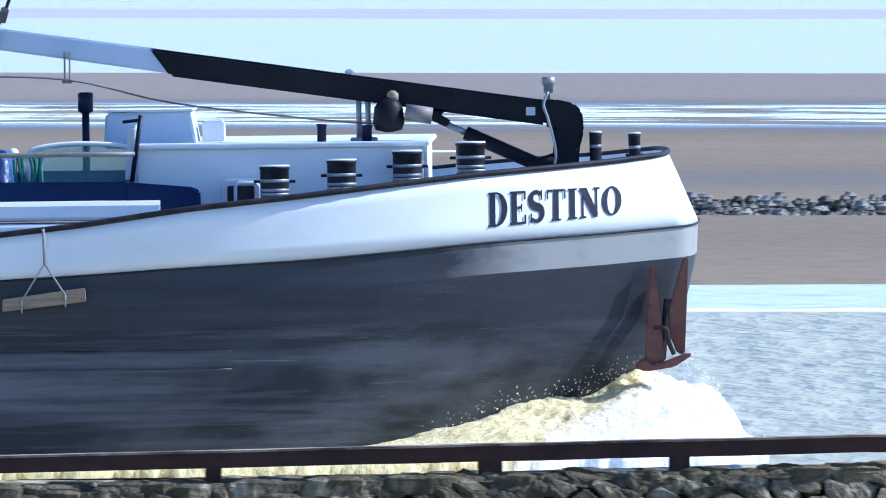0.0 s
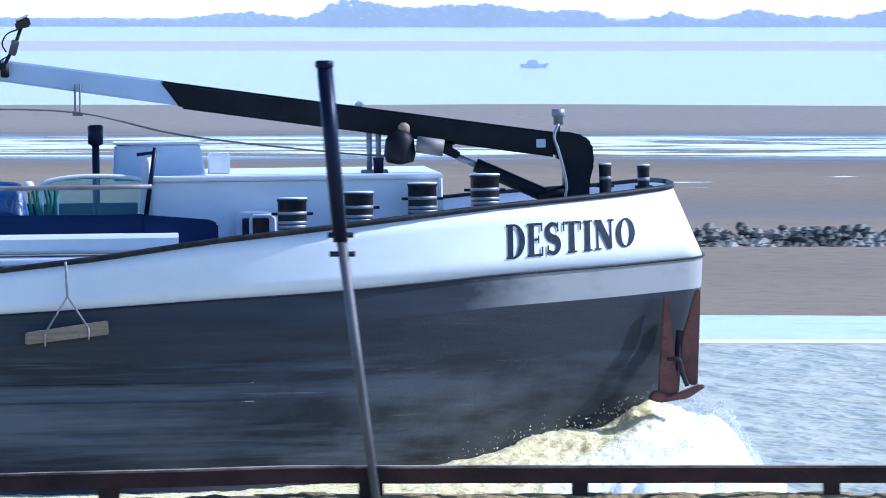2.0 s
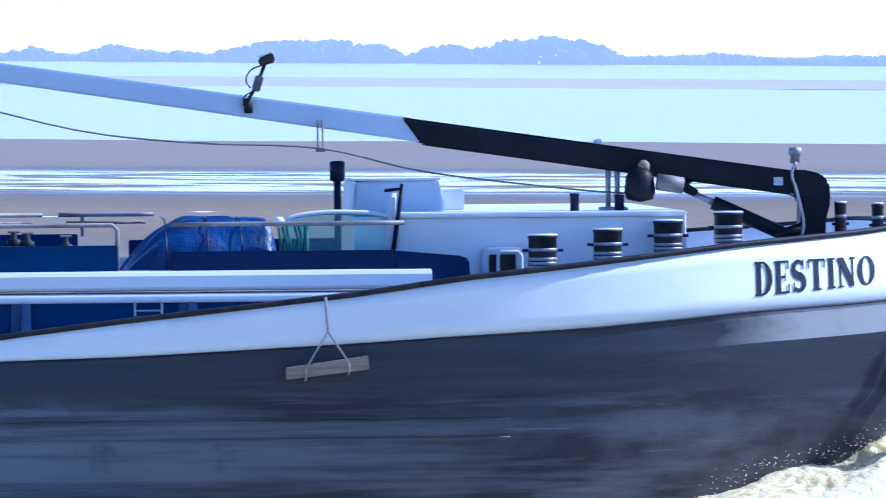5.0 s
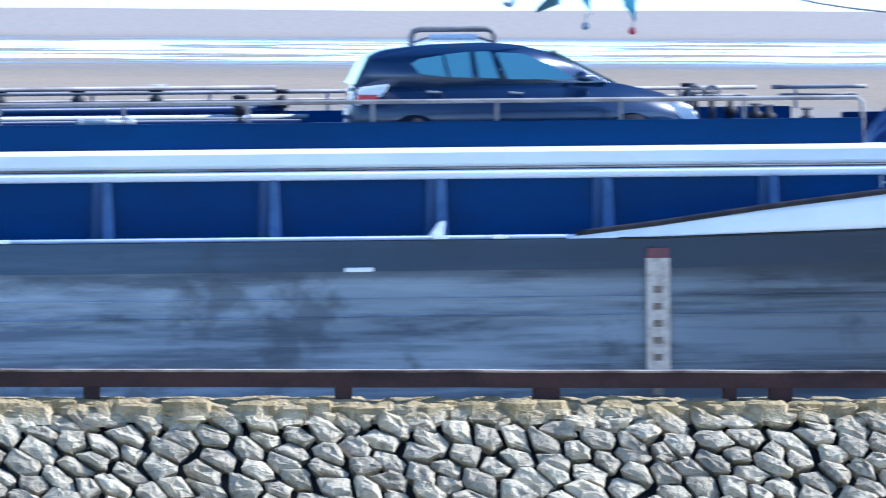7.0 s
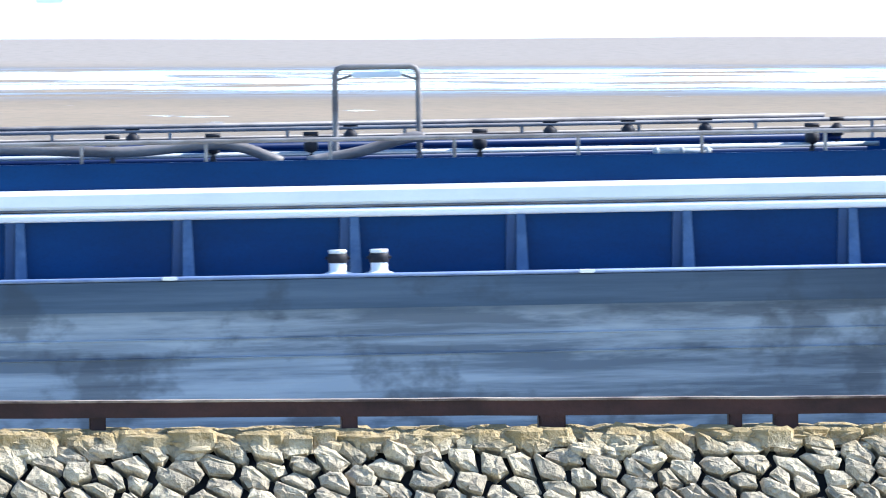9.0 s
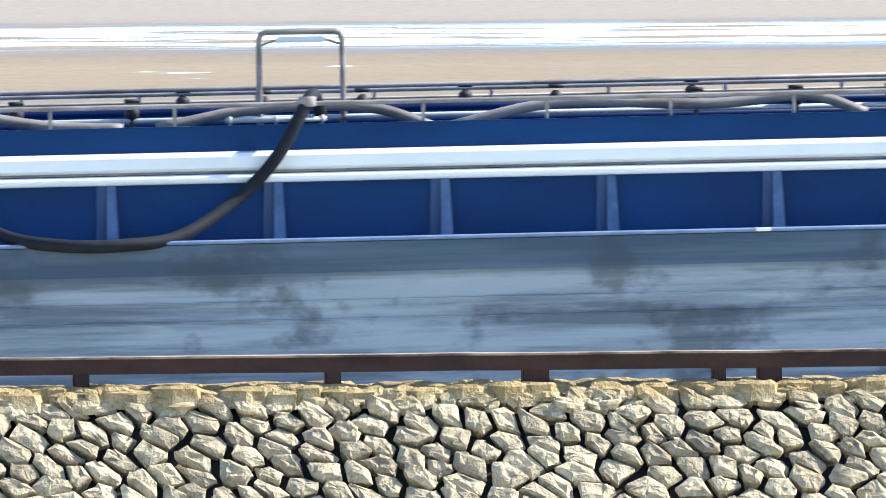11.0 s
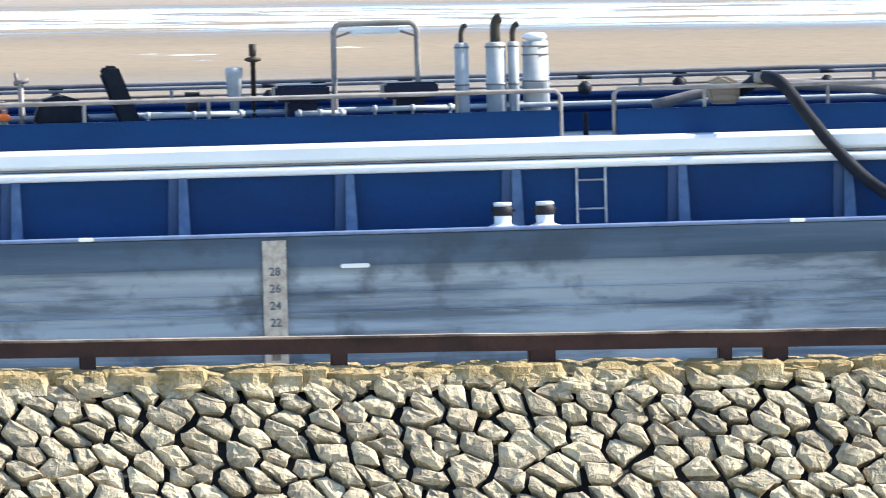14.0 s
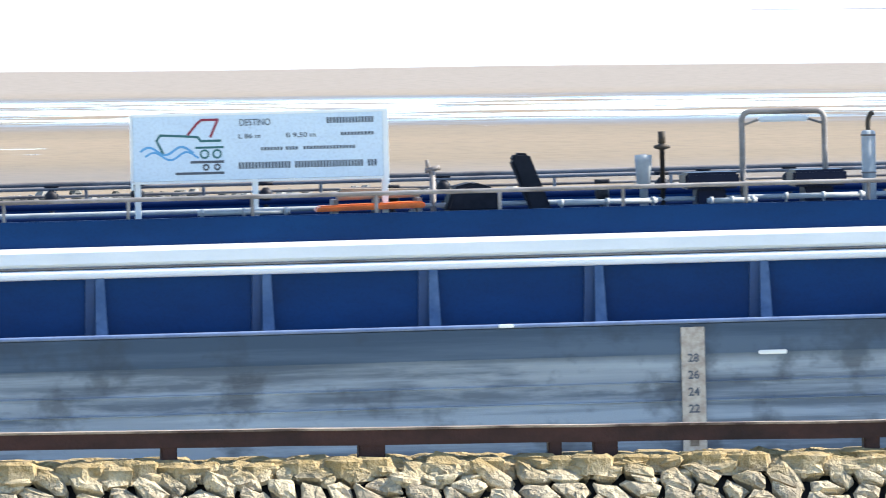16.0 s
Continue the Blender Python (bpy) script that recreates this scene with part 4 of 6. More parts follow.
def forward_house():
    """White house on the foredeck with its lid, window frame, locker, funnel and small vents."""
    bm = B()
    slab(bm, [(-5.56, 2.3), (-5.56, 3.62), (-2.14, 3.62), (-2.14, 2.4)], -2.9, 2.9, 0.02)
    h = part("house", bm, WHITE, ship, "low white steel house on the foredeck")
    bm = B()
    box(bm, -5.60, -2.08, -2.97, 2.97, 3.61, 3.67, 0.015)
    part("roof", bm, WHITE, h, "white roof plate with an overhanging lip")
    bm = B()
    tube(bm, [(-2.12, -2.94, 2.4), (-2.12, -2.94, 3.62)], 0.03, 6)
    part("corner_post", bm, WHITE, h)
    # box locker at the bulwark
    bm = B()
    slab(bm, [(-4.56, 2.5), (-4.56, 3.20), (-4.50, 3.25), (-4.10, 3.25), (-4.06, 3.20), (-4.06, 2.5)], -3.1, -2.92, 0.02)
    w = part("window_frame", bm, LIGHTGREY, h, "grey framed recess with a dark window")
    bm = B()
    slab(bm, [(-4.48, 2.6), (-4.48, 3.17), (-4.16, 3.17), (-4.16, 2.6)], -3.14, -3.09, 0.01)
    part("pane", bm, DARK, w)
    bm = B()
    tube(bm, [(-4.38, -3.2, 2.5), (-4.38, -3.2, 3.16), (-4.34, -3.2, 3.20), (-4.14, -3.2, 3.20), (-4.10, -3.2, 3.16), (-4.10, -3.2, 2.5)], 0.022, 6)
    part("grab_rail", bm, LIGHTGREY, w, "", True)
    bm = B()
    slab(bm, [(-6.00, 3.60), (-5.97, 4.03), (-4.96, 4.06), (-4.88, 3.64)], -1.9, -0.4, 0.025)
    l = part("locker", bm, CRANEGREY, ship, "pale blue-grey locker with a sloping end")
    bm = B()
    box(bm, -5.99, -4.93, -1.93, -0.37, 4.045, 4.07, 0.008)
    part("lid", bm, WHITE, l)
    bm = B()
    box(bm, -4.84, -4.58, -1.2, -0.6, 3.66, 3.92, 0.02)
    part("vent_box", bm, LIGHTGREY, ship, "small pale vent box")
    bm = B()
    rod(bm, (-6.20, -2.1, 2.8), (-6.20, -2.1, 4.06), 0.045, n=12)
    f = part("funnel", bm, NAVY, ship, "black stove pipe", True)
    bm = B()
    lathe(bm, [(0.05, 0), (0.09, 0.02), (0.095, 0.23), (0.07, 0.25)], -6.20, -2.1, 4.04, 14)
    part("cowl", bm, NAVY, f, "", True)
    for x, r, z0, z1 in ((-3.37, 0.055, 3.66, 3.88), (-2.83, 0.06, 3.66, 3.86)):
        bm = B()
        lathe(bm, [(r, 0), (r, (z1 - z0) * 0.85), (r * 1.15, (z1 - z0) * 0.87), (r * 1.1, z1 - z0)], x, -2.4, z0, 12)
        part("vent_pipe", bm, NAVY, ship, "black vent pipe", True)
    # windscreen shelter aft of the house
    bm = B()
    tube(bm, curve_pts([(-6.88, -2.6, 3.50), (-6.80, -2.6, 3.62), (-6.4, -2.6, 3.68), (-5.9, -2.6, 3.67), (-5.6, -2.6, 3.62)], 4), 0.03, 6)
    rod(bm, (-5.58, -2.6, 3.2), (-5.58, -2.6, 3.9), 0.04, n=8)
    rod(bm, (-6.86, -2.6, 3.2), (-6.86, -2.6, 3.52), 0.03, n=8)
    s = part("shelter_frame", bm, WHITE, ship, "white framed curved shelter screen", True)
    bm = B()
    slab(bm, [(-6.85, 3.0), (-6.85, 3.52), (-6.78, 3.60), (-6.4, 3.66), (-5.9, 3.65), (-5.62, 3.60), (-5.62, 3.0)], -2.6, -2.57)
    part("screen", bm, GLASS, s, "pale green clear screen")
    bm = B()
    rod(bm, (-5.62, -3.0, 3.2), (-5.50, -3.0, 4.02), 0.028, n=8)
    rod(bm, (-5.72, -3.0, 3.94), (-5.52, -3.0, 3.96), 0.02, n=8)
    part("davit", bm, NAVY, ship, "thin dark davit post", True)
    bm = B()
    slab(bm, [(-5.70, 3.25), (-5.66, 3.85), (-5.58, 3.87), (-5.56, 3.25)], -2.96, -2.9, 0.01)
    part("davit_plate", bm, LIGHTGREY, ship)


forward_house()


def crane():
    """Deck crane stowed over the foredeck: pedestal and head, black inner boom, pale outer boom, jib tip."""
    bm = B()
    slab(bm, [(-0.50, 2.5), (-0.44, 3.75), (-0.56, 3.80), (-0.57, 4.10), (-0.42, 4.11), (-0.20, 4.06), (-0.10, 3.96), (-0.08, 3.72), (-0.14, 3.5), (-0.16, 2.5)], -0.22, 0.22, 0.035)
    c = part("crane", bm, CRANEBLK, ship, "black deck crane pedestal with rounded head")
    bm = B()
    slab(bm, [(-0.54, 4.10), (-0.54, 3.80), (-5.02, 4.44), (-5.27, 4.78)], -0.17, 0.17, 0.03)
    b = part("boom", bm, CRANEBLK, c, "black box-section inner boom")
    bm = B()
    slab(bm, [(-5.14, 4.768), (-4.91, 4.455), (-11.22, 5.40), (-11.18, 5.62)], -0.13, 0.13, 0.02)
    part("outer_boom", bm, CRANEGREY, c, "pale blue-grey outer boom")
    bm = B()
    slab(bm, [(-11.1, 5.61), (-11.1, 5.39), (-12.2, 5.56), (-13.2, 5.40), (-13.24, 5.47), (-12.2, 5.84)], -0.12, 0.12, 0.02)
    part("jib_tip", bm, CRANEGREY, c, "bent pale jib tip")
    bm = B()
    rod(bm, (-1.5, -0.1, 3.72), (-0.50, -0.1, 3.27), 0.085, n=12)
    rod(bm, (-0.75, -0.16, 3.3), (-0.38, -0.16, 3.42), 0.07, n=12)
    part("ram", bm, CRANEBLK, c, "black hydraulic ram", True)
    bm = B()
    rod(bm, (-1.72, -0.1, 3.82), (-1.45, -0.1, 3.70), 0.04, n=10)
    part("ram_rod", bm, STEEL, c, "bright steel ram rod", True)
    bm = B()
    slab(bm, [(-2.2, 4.05), (-1.9, 3.87), (-1.70, 3.78), (-1.66, 3.86), (-1.8, 3.95), (-1.6, 4.02), (-2.0, 4.16)], -0.14, 0.05, 0.02)
    part("ram_lug", bm, CRANEBLK, c)
    bm = B()
    lathe(bm, [(0.03, 0.0), (0.16, 0.03), (0.19, 0.12), (0.17, 0.30), (0.12, 0.38), (0.05, 0.42)], -2.41, -0.3, 3.74, 14)
    part("winch", bm, CRANEBLK, c, "black winch drum", True)
    bm = B()
    rod(bm, (-2.21, -0.35, 3.98), (-1.89, -0.35, 3.93), 0.10, n=14)
    part("hydraulic_motor", bm, PIPE, c, "grey hydraulic motor", True)
    bm = B()
    lathe(bm, [(0.07, 0), (0.07, 0.08), (0.03, 0.12)], -2.36, -0.3, 4.12, 10)
    part("motor_cap", bm, WOOD, c, "", True)
    bm = B()
    for x in (-2.88, -2.77):
        rod(bm, (x - 0.05, -2.1, 3.66), (x - 0.05, -2.1, 4.23), 0.034, n=10)
    box(bm, -3.03, -2.71, -2.3, -1.9, 3.66, 3.71, 0.01)
    part("boom_rest", bm, STEEL, ship, "grey tubular boom rest", True)
    bm = B()
    lathe(bm, [(0.02, 0), (0.02, 0.12), (0.06, 0.13), (0.06, 0.22), (0.08, 0.23), (0.08, 0.31), (0.03, 0.32)], -0.50, -0.1, 4.06, 12)
    part("mast_light", bm, STEEL, c, "small deck light", True)
    bm = B()
    tube(bm, curve_pts([(-0.5, -0.2, 4.2), (-0.56, -0.23, 4.05), (-0.5, -0.24, 3.85), (-0.42, -0.24, 3.5), (-0.44, -0.24, 3.3)], 4), 0.018, 6)
    part("cable", bm, STEEL, c, "", True)
    bm = B()
    box(bm, -0.77, -0.66, -0.185, -0.17, 3.92, 4.02, 0.004)
    part("maker_plate", bm, LIGHTGREY, c, "small pale plate")
    bm = B()
    box(bm, -2.93, -2.83, -0.1, 0.05, 4.43, 4.50, 0.02)
    part("fitting", bm, LIGHTGREY, c)
    # work light bracket halfway along the outer boom
    bm = B()
    tube(bm, [(-7.13, -0.17, 4.86), (-7.11, -0.2, 5.0), (-6.99, -0.2, 5.22), (-6.90, -0.2, 5.46)], 0.022, 6)
    box(bm, -7.16, -7.06, -0.21, -0.13, 4.84, 5.02, 0.01)
    wl = part("work_light", bm, DARK, c, "dark work light on a leaning bracket", True)
    bm = B()
    slab(bm, [(-7.07, 5.12), (-7.02, 5.30), (-6.93, 5.27), (-6.98, 5.09)], -0.27, -0.13, 0.012)
    part("ballast_box", bm, PIPE, wl, "grey ballast box")
    bm = B()
    slab(bm, [(-6.97, 5.40), (-6.99, 5.50), (-6.82, 5.57), (-6.79, 5.45)], -0.3, -0.1, 0.02)
    part("lamp_head", bm, SOOT, wl, "dark lamp housing")
    bm = B()
    slab(bm, [(-6.98, 5.505), (-6.985, 5.53), (-6.83, 5.595), (-6.82, 5.57)], -0.28, -0.12, 0.005)
    part("lamp_glass", bm, LAMPGLASS, wl)
    bm = B()
    tube(bm, curve_pts([(-6.93, -0.2, 5.42), (-7.08, -0.2, 5.36), (-7.14, -0.2, 5.24), (-7.09, -0.2, 5.14)], 4), 0.010, 5)
    tube(bm, curve_pts([(-7.06, -0.2, 5.10), (-7.16, -0.2, 5.04), (-7.17, -0.2, 4.93)], 4), 0.010, 5)
    part("flex", bm, DARK, wl, "", True)
    # lamps at the knuckle of the jib
    for x, z, w, h in ((-11.12, 5.66, 0.2, 0.17), (-12.21, 5.86, 0.17, 0.22)):
        bm = B()
        rod(bm, (x, -0.1, z - 0.06), (x, -0.1, z + 0.06), 0.02, n=6)
        lathe(bm, [(w * 0.3, 0), (w * 0.5, 0.05), (w * 0.4, 0.08), (w * 0.5, h)], x, -0.1, z + 0.02, 10)
        part("jib_lamp", bm, NAVY, c, "dark jib lamp", True)
    for a, b2, r in (((-11.4, 0, 5.66), (-11.4, 0, 5.78), 0.06), ((-11.8, 0, 5.74), (-11.65, 0, 5.80), 0.05)):
        bm = B()
        rod(bm, a, b2, r, n=8)
        part("jib_fitting", bm, NAVY, c)
    bm = B()
    slab(bm, [(-13.34, 5.30), (-13.36, 5.55), (-13.28, 5.56), (-13.22, 5.38), (-13.26, 5.30)], -0.14, 0.14, 0.01)
    part("jib_fitting", bm, NAVY, c)
    for x, z, r in ((-13.06, 5.30, 0.13), (-12.63, 5.40, 0.10), (-12.1, 5.48, 0.09)):
        bm = B()
        rod(bm, (x, -0.06, z), (x, 0.06, z), r, n=14)
        part("sheave", bm, PIPE, c, "grey rope sheave at the jib", True)
    # wire slung under the boom
    bm = B()
    tube(bm, curve_pts([(-13.0, -0.2, 5.35), (-11.2, -0.2, 5.14), (-9.16, -0.2, 4.65), (-7.77, -0.2, 4.49), (-6.25, -0.2, 4.41), (-5.0, -0.2, 4.12), (-3.26, -0.2, 3.90), (-2.42, -0.2, 3.83)], 5), 0.012, 5)
    part("wire", bm, PIPE, c, "slack wire slung below the boom", True)
    bm = B()
    rod(bm, (-6.28, -0.2, 4.38), (-6.28, -0.15, 4.75), 0.012, n=5)
    rod(bm, (-6.22, -0.2, 4.38), (-6.22, -0.15, 4.75), 0.012, n=5)
    box(bm, -6.31, -6.19, -0.22, -0.18, 4.37, 4.41)
    part("wire_hanger", bm, PIPE, c)
    # it stands on the near side of the foredeck
    c.location = (-0.16, -2.0, 0.03)


crane()


def exhausts():
    """Cluster of pale exhaust and vent pipes on the trunk deck."""
    for x, y, r, zt, tip, zz in ((-38.24, -2.6, 0.085, 4.15, 0.03, 4.36), (-37.83, -2.6, 0.12, 4.15, 0.06, 4.44), (-37.62, -2.6, 0.065, 4.15, 0.035, 4.36)):
        bm = B()
        lathe(bm, [(r, 0), (r, 0.85), (r * 1.05, 0.86), (r * 1.05, 0.88), (r, 0.89), (r, zt - 2.78 - 0.02), (r * 0.7, zt - 2.78)], x, y, 2.78, 14)
        p = part("exhaust_pipe", bm, EXHAUST, ship, "pale grey lagged exhaust pipe", True)
        bm = B()
        tube(bm, curve_pts([(x, y, zt - 0.05), (x, y, zz - 0.1), (x + 0.03, y, zz - 0.02), (x + 0.07, y, zz)], 4), tip, 8)
        part("outlet", bm, SOOT, p, "sooty bent outlet", True)
        for h in (0.86, zt - 2.84):
            bm = B()
            lathe(bm, [(r, -0.008), (r * 1.09, -0.004), (r * 1.09, 0.012), (r, 0.016)], x, y, 2.78 + h, 14)
            part("clip", bm, PIPE, p, "", True)
    bm = B()
    lathe(bm, [(0.15, 0), (0.15, 0.85), (0.16, 0.86), (0.16, 0.88), (0.15, 0.89), (0.15, 1.36)], -37.34, -2.4, 2.78, 18)
    p = part("ventilator", bm, EXHAUST, ship, "white mushroom ventilator", True)
    bm = B()
    lathe(bm, [(0.09, 0), (0.09, 0.03), (0.145, 0.04), (0.145, 0.08), (0.11, 0.11), (0.02, 0.12)], -37.34, -2.4, 4.13, 18)
    part("cap", bm, WHITE, p, "", True)
    for h in (0.52, 0.88, 1.20, 1.30):
        bm = B()
        lathe(bm, [(0.15, -0.006), (0.163, -0.002), (0.163, 0.012), (0.15, 0.016)], -37.34, -2.4, 2.78 + h, 18)
        part("hoop", bm, PIPE, p, "", True)
    bm = B()
    slab(bm, [(-37.27, 2.8), (-37.27, 4.16), (-37.17, 4.16), (-37.15, 2.8)], -2.3, -2.1, 0.02)
    part("back_plate", bm, WHITE, ship, "white screen plate behind the vents")


exhausts()


def ladder(x, w, z0, z1, n):
    bm = B()
    rod(bm, (x, -4.02, z0), (x, -4.02, z1), 0.016, n=6)
    rod(bm, (x + w, -4.02, z0), (x + w, -4.02, z1), 0.016, n=6)
    l = part("ladder", bm, STEEL, ship, "small steel ladder on the trunk wall")
    for k in range(n):
        bm = B()
        z = z0 + (z1 - z0) * (k + 0.5) / n
        rod(bm, (x, -4.02, z), (x + w, -4.02, z), 0.013, n=6)
        part("rung", bm, STEEL, l)


ladder(-37.03, 0.34, 2.0, 2.68, 2)
ladder(-8.78, 0.32, 2.5, 2.75, 2)


def deck_clutter():
    def bit(name, bm, m, label, smooth=False):
        return part(name, bm, m, ship, label, smooth)
    bm = B()
    rod(bm, (-43.50, -2.6, 2.78), (-43.52, -2.6, 3.80), 0.035, n=8)
    rod(bm, (-43.60, -2.6, 3.80), (-43.42, -2.6, 3.84), 0.03, n=8)
    rod(bm, (-43.56, -2.6, 3.80), (-43.58, -2.6, 3.93), 0.022, n=8)
    bit("valve_post", bm, PIPE, "grey valve post with a cross handle", True)
    for a, b, z in ((-42.1, -40.9, 3.39), (-40.3, -39.7, 3.37), (-39.4, -38.4, 3.40), (-46.4, -45.3, 3.38), (-30.4, -29.2, 3.38), (-18.3, -17.6, 3.35)):
        bm = B()
        rod(bm, (a, -3.35, z), (b, -3.35, z), 0.032, n=10)
        for x in (a + 0.05, (a + b) / 2, b - 0.05):
            rod(bm, (x, -3.35, 2.78), (x, -3.35, z), 0.014, n=6)
            rod(bm, (x - 0.02, -3.35, z), (x + 0.02, -3.35, z), 0.048, n=10)
        bit("branch_pipe", bm, EXHAUST, "short pale flanged branch pipe", True)
    bm = B()
    slab(bm, [(-43.4, 3.3), (-43.3, 3.6), (-43.05, 3.66), (-42.8, 3.58), (-42.7, 3.3)], -2.9, -2.3, 0.04)
    bit("hose_coil", bm, RUBBER, "dark heap of coiled hose")
    bm = B()
    slab(bm, [(-42.28, 3.1), (-42.58, 3.90), (-42.52, 3.99), (-42.36, 3.98), (-42.02, 3.1)], -2.75, -2.45, 0.03)
    bit("hose_end", bm, RUBBER, "dark hose end standing on a tilt")
    bm = B()
    lathe(bm, [(0.05, 0), (0.05, 0.78), (0.085, 0.80), (0.10, 1.06), (0.105, 1.08), (0.105, 1.14), (0.02, 1.15)], -40.97, -2.6, 2.78, 14)
    bit("vent_cup", bm, EXHAUST, "pale grey vent with a flared cup", True)
    bm = B()
    lathe(bm, [(0.03, 0), (0.03, 1.2), (0.10, 1.22), (0.10, 1.25), (0.03, 1.27), (0.045, 1.28), (0.045, 1.42)], -40.74, -2.6, 2.78, 10)
    bit("signal_post", bm, SOOT, "slim post with a disc and pale tip", True)
    for a, b in ((-40.5, -39.85), (-39.2, -38.55)):
        bm = B()
        box(bm, a, b, -2.9, -2.2, 3.50, 3.70, 0.03)
        box(bm, a + 0.15, b - 0.15, -2.8, -2.3, 2.78, 3.51, 0.02)
        bit("hatch_box", bm, NAVY, "low dark hatch box")
    bm = B()
    box(bm, -43.85, -43.7, -3.2, -3.0, 2.78, 3.36, 0.02)
    bit("deck_box", bm, LIGHTGREY, "small pale box")
    # hoses lying between the rails
    for pts in (([(-36.0, -3.0, 3.35), (-34.9, -3.0, 3.55), (-33.5, -3.0, 3.5), (-32.5, -2.9, 3.35), (-31.6, -2.9, 3.3)]), ([(-31.2, -3.0, 3.3), (-30.0, -2.9, 3.5), (-28.7, -3.0, 3.5), (-27.9, -3.0, 3.25)]), ([(-27.7, -3.0, 3.25), (-26.4, -3.0, 3.5), (-24.6, -3.0, 3.45), (-23.4, -3.0, 3.52), (-22.7, -3.0, 3.3)]), ([(-22.4, -3.0, 3.3), (-21.8, -3.0, 3.4), (-21.2, -3.0, 3.56), (-21.0, -3.0, 3.56)])):
        bm = B()
        tube(bm, curve_pts(pts, 6), 0.065, 8)
        bit("deck_hose", bm, PIPE, "brown-grey hose lying along the trunk deck", True)
    # white paint marks and welded lugs on the side
    for x, z in ((-15.06, 1.62), (-39.74, 1.60)):
        bm = B()
        box(bm, x - 0.17, x + 0.17, -4.775, -4.74, z - 0.025, z + 0.025, 0.01)
        bit("hull_mark", bm, WHITE, "white welded hull mark")
    for x in (-24.17, -19.25, -42.9, -34.5, -13.4, -14.1):
        bm = B()
        box(bm, x - 0.09, x + 0.09, -4.80, -4.6, 1.97, 2.01, 0.01)
        bit("scupper_lip", bm, WHITE, "white scupper lip at the deck edge")
    bm = B()
    slab(bm, [(-14.22, 2.0), (-14.1, 2.16), (-14.02, 2.18), (-14.05, 2.0)], -4.6, -4.5, 0.01)
    bit("fairlead", bm, WHITE, "small white fairlead")
    # draught scales
    for x, top in ((-11.53, 1.72), (-40.69, 1.92)):
        bm = B()
        box(bm, x - 0.14, x + 0.14, -4.772, -4.745, 0.2, top, 0.004)
        s = bit("draught_scale", bm, SCALE, "pale weathered draught scale")
        for k in range(7):
            z = top - 0.36 - 0.2 * k
            if x < -20 and k < 4:
                cu = bpy.data.curves.new("figure", "FONT")
                cu.body, cu.size, cu.align_x, cu.offset = ("28", "26", "24", "22")[k], 0.135, "CENTER", 0.003
                tmp = new("figure", cu)
                me = bpy.data.meshes.new_from_object(tmp.evaluated_get(bpy.context.evaluated_depsgraph_get()))
                bpy.data.objects.remove(tmp)
                me.transform(Matrix.Translation((x, -4.777, z - 0.05)) @ Matrix.Rotation(math.pi / 2, 4, "X"))
                me.materials.append(INK)
                ob = new("figure", me)
                ob.parent = s
            else:
                bm = B()
                box(bm, x - 0.06, x + 0.05, -4.778, -4.77, z - 0.05, z + 0.03)
                part("mark", bm, SCALEINK, s)
    bm = B()
    box(bm, -11.66, -11.40, -4.777, -4.745, 1.72, 1.84, 0.004)
    bit("scale_cap", bm, SCALERED, "dull red cap of the draught scale")


deck_clutter()


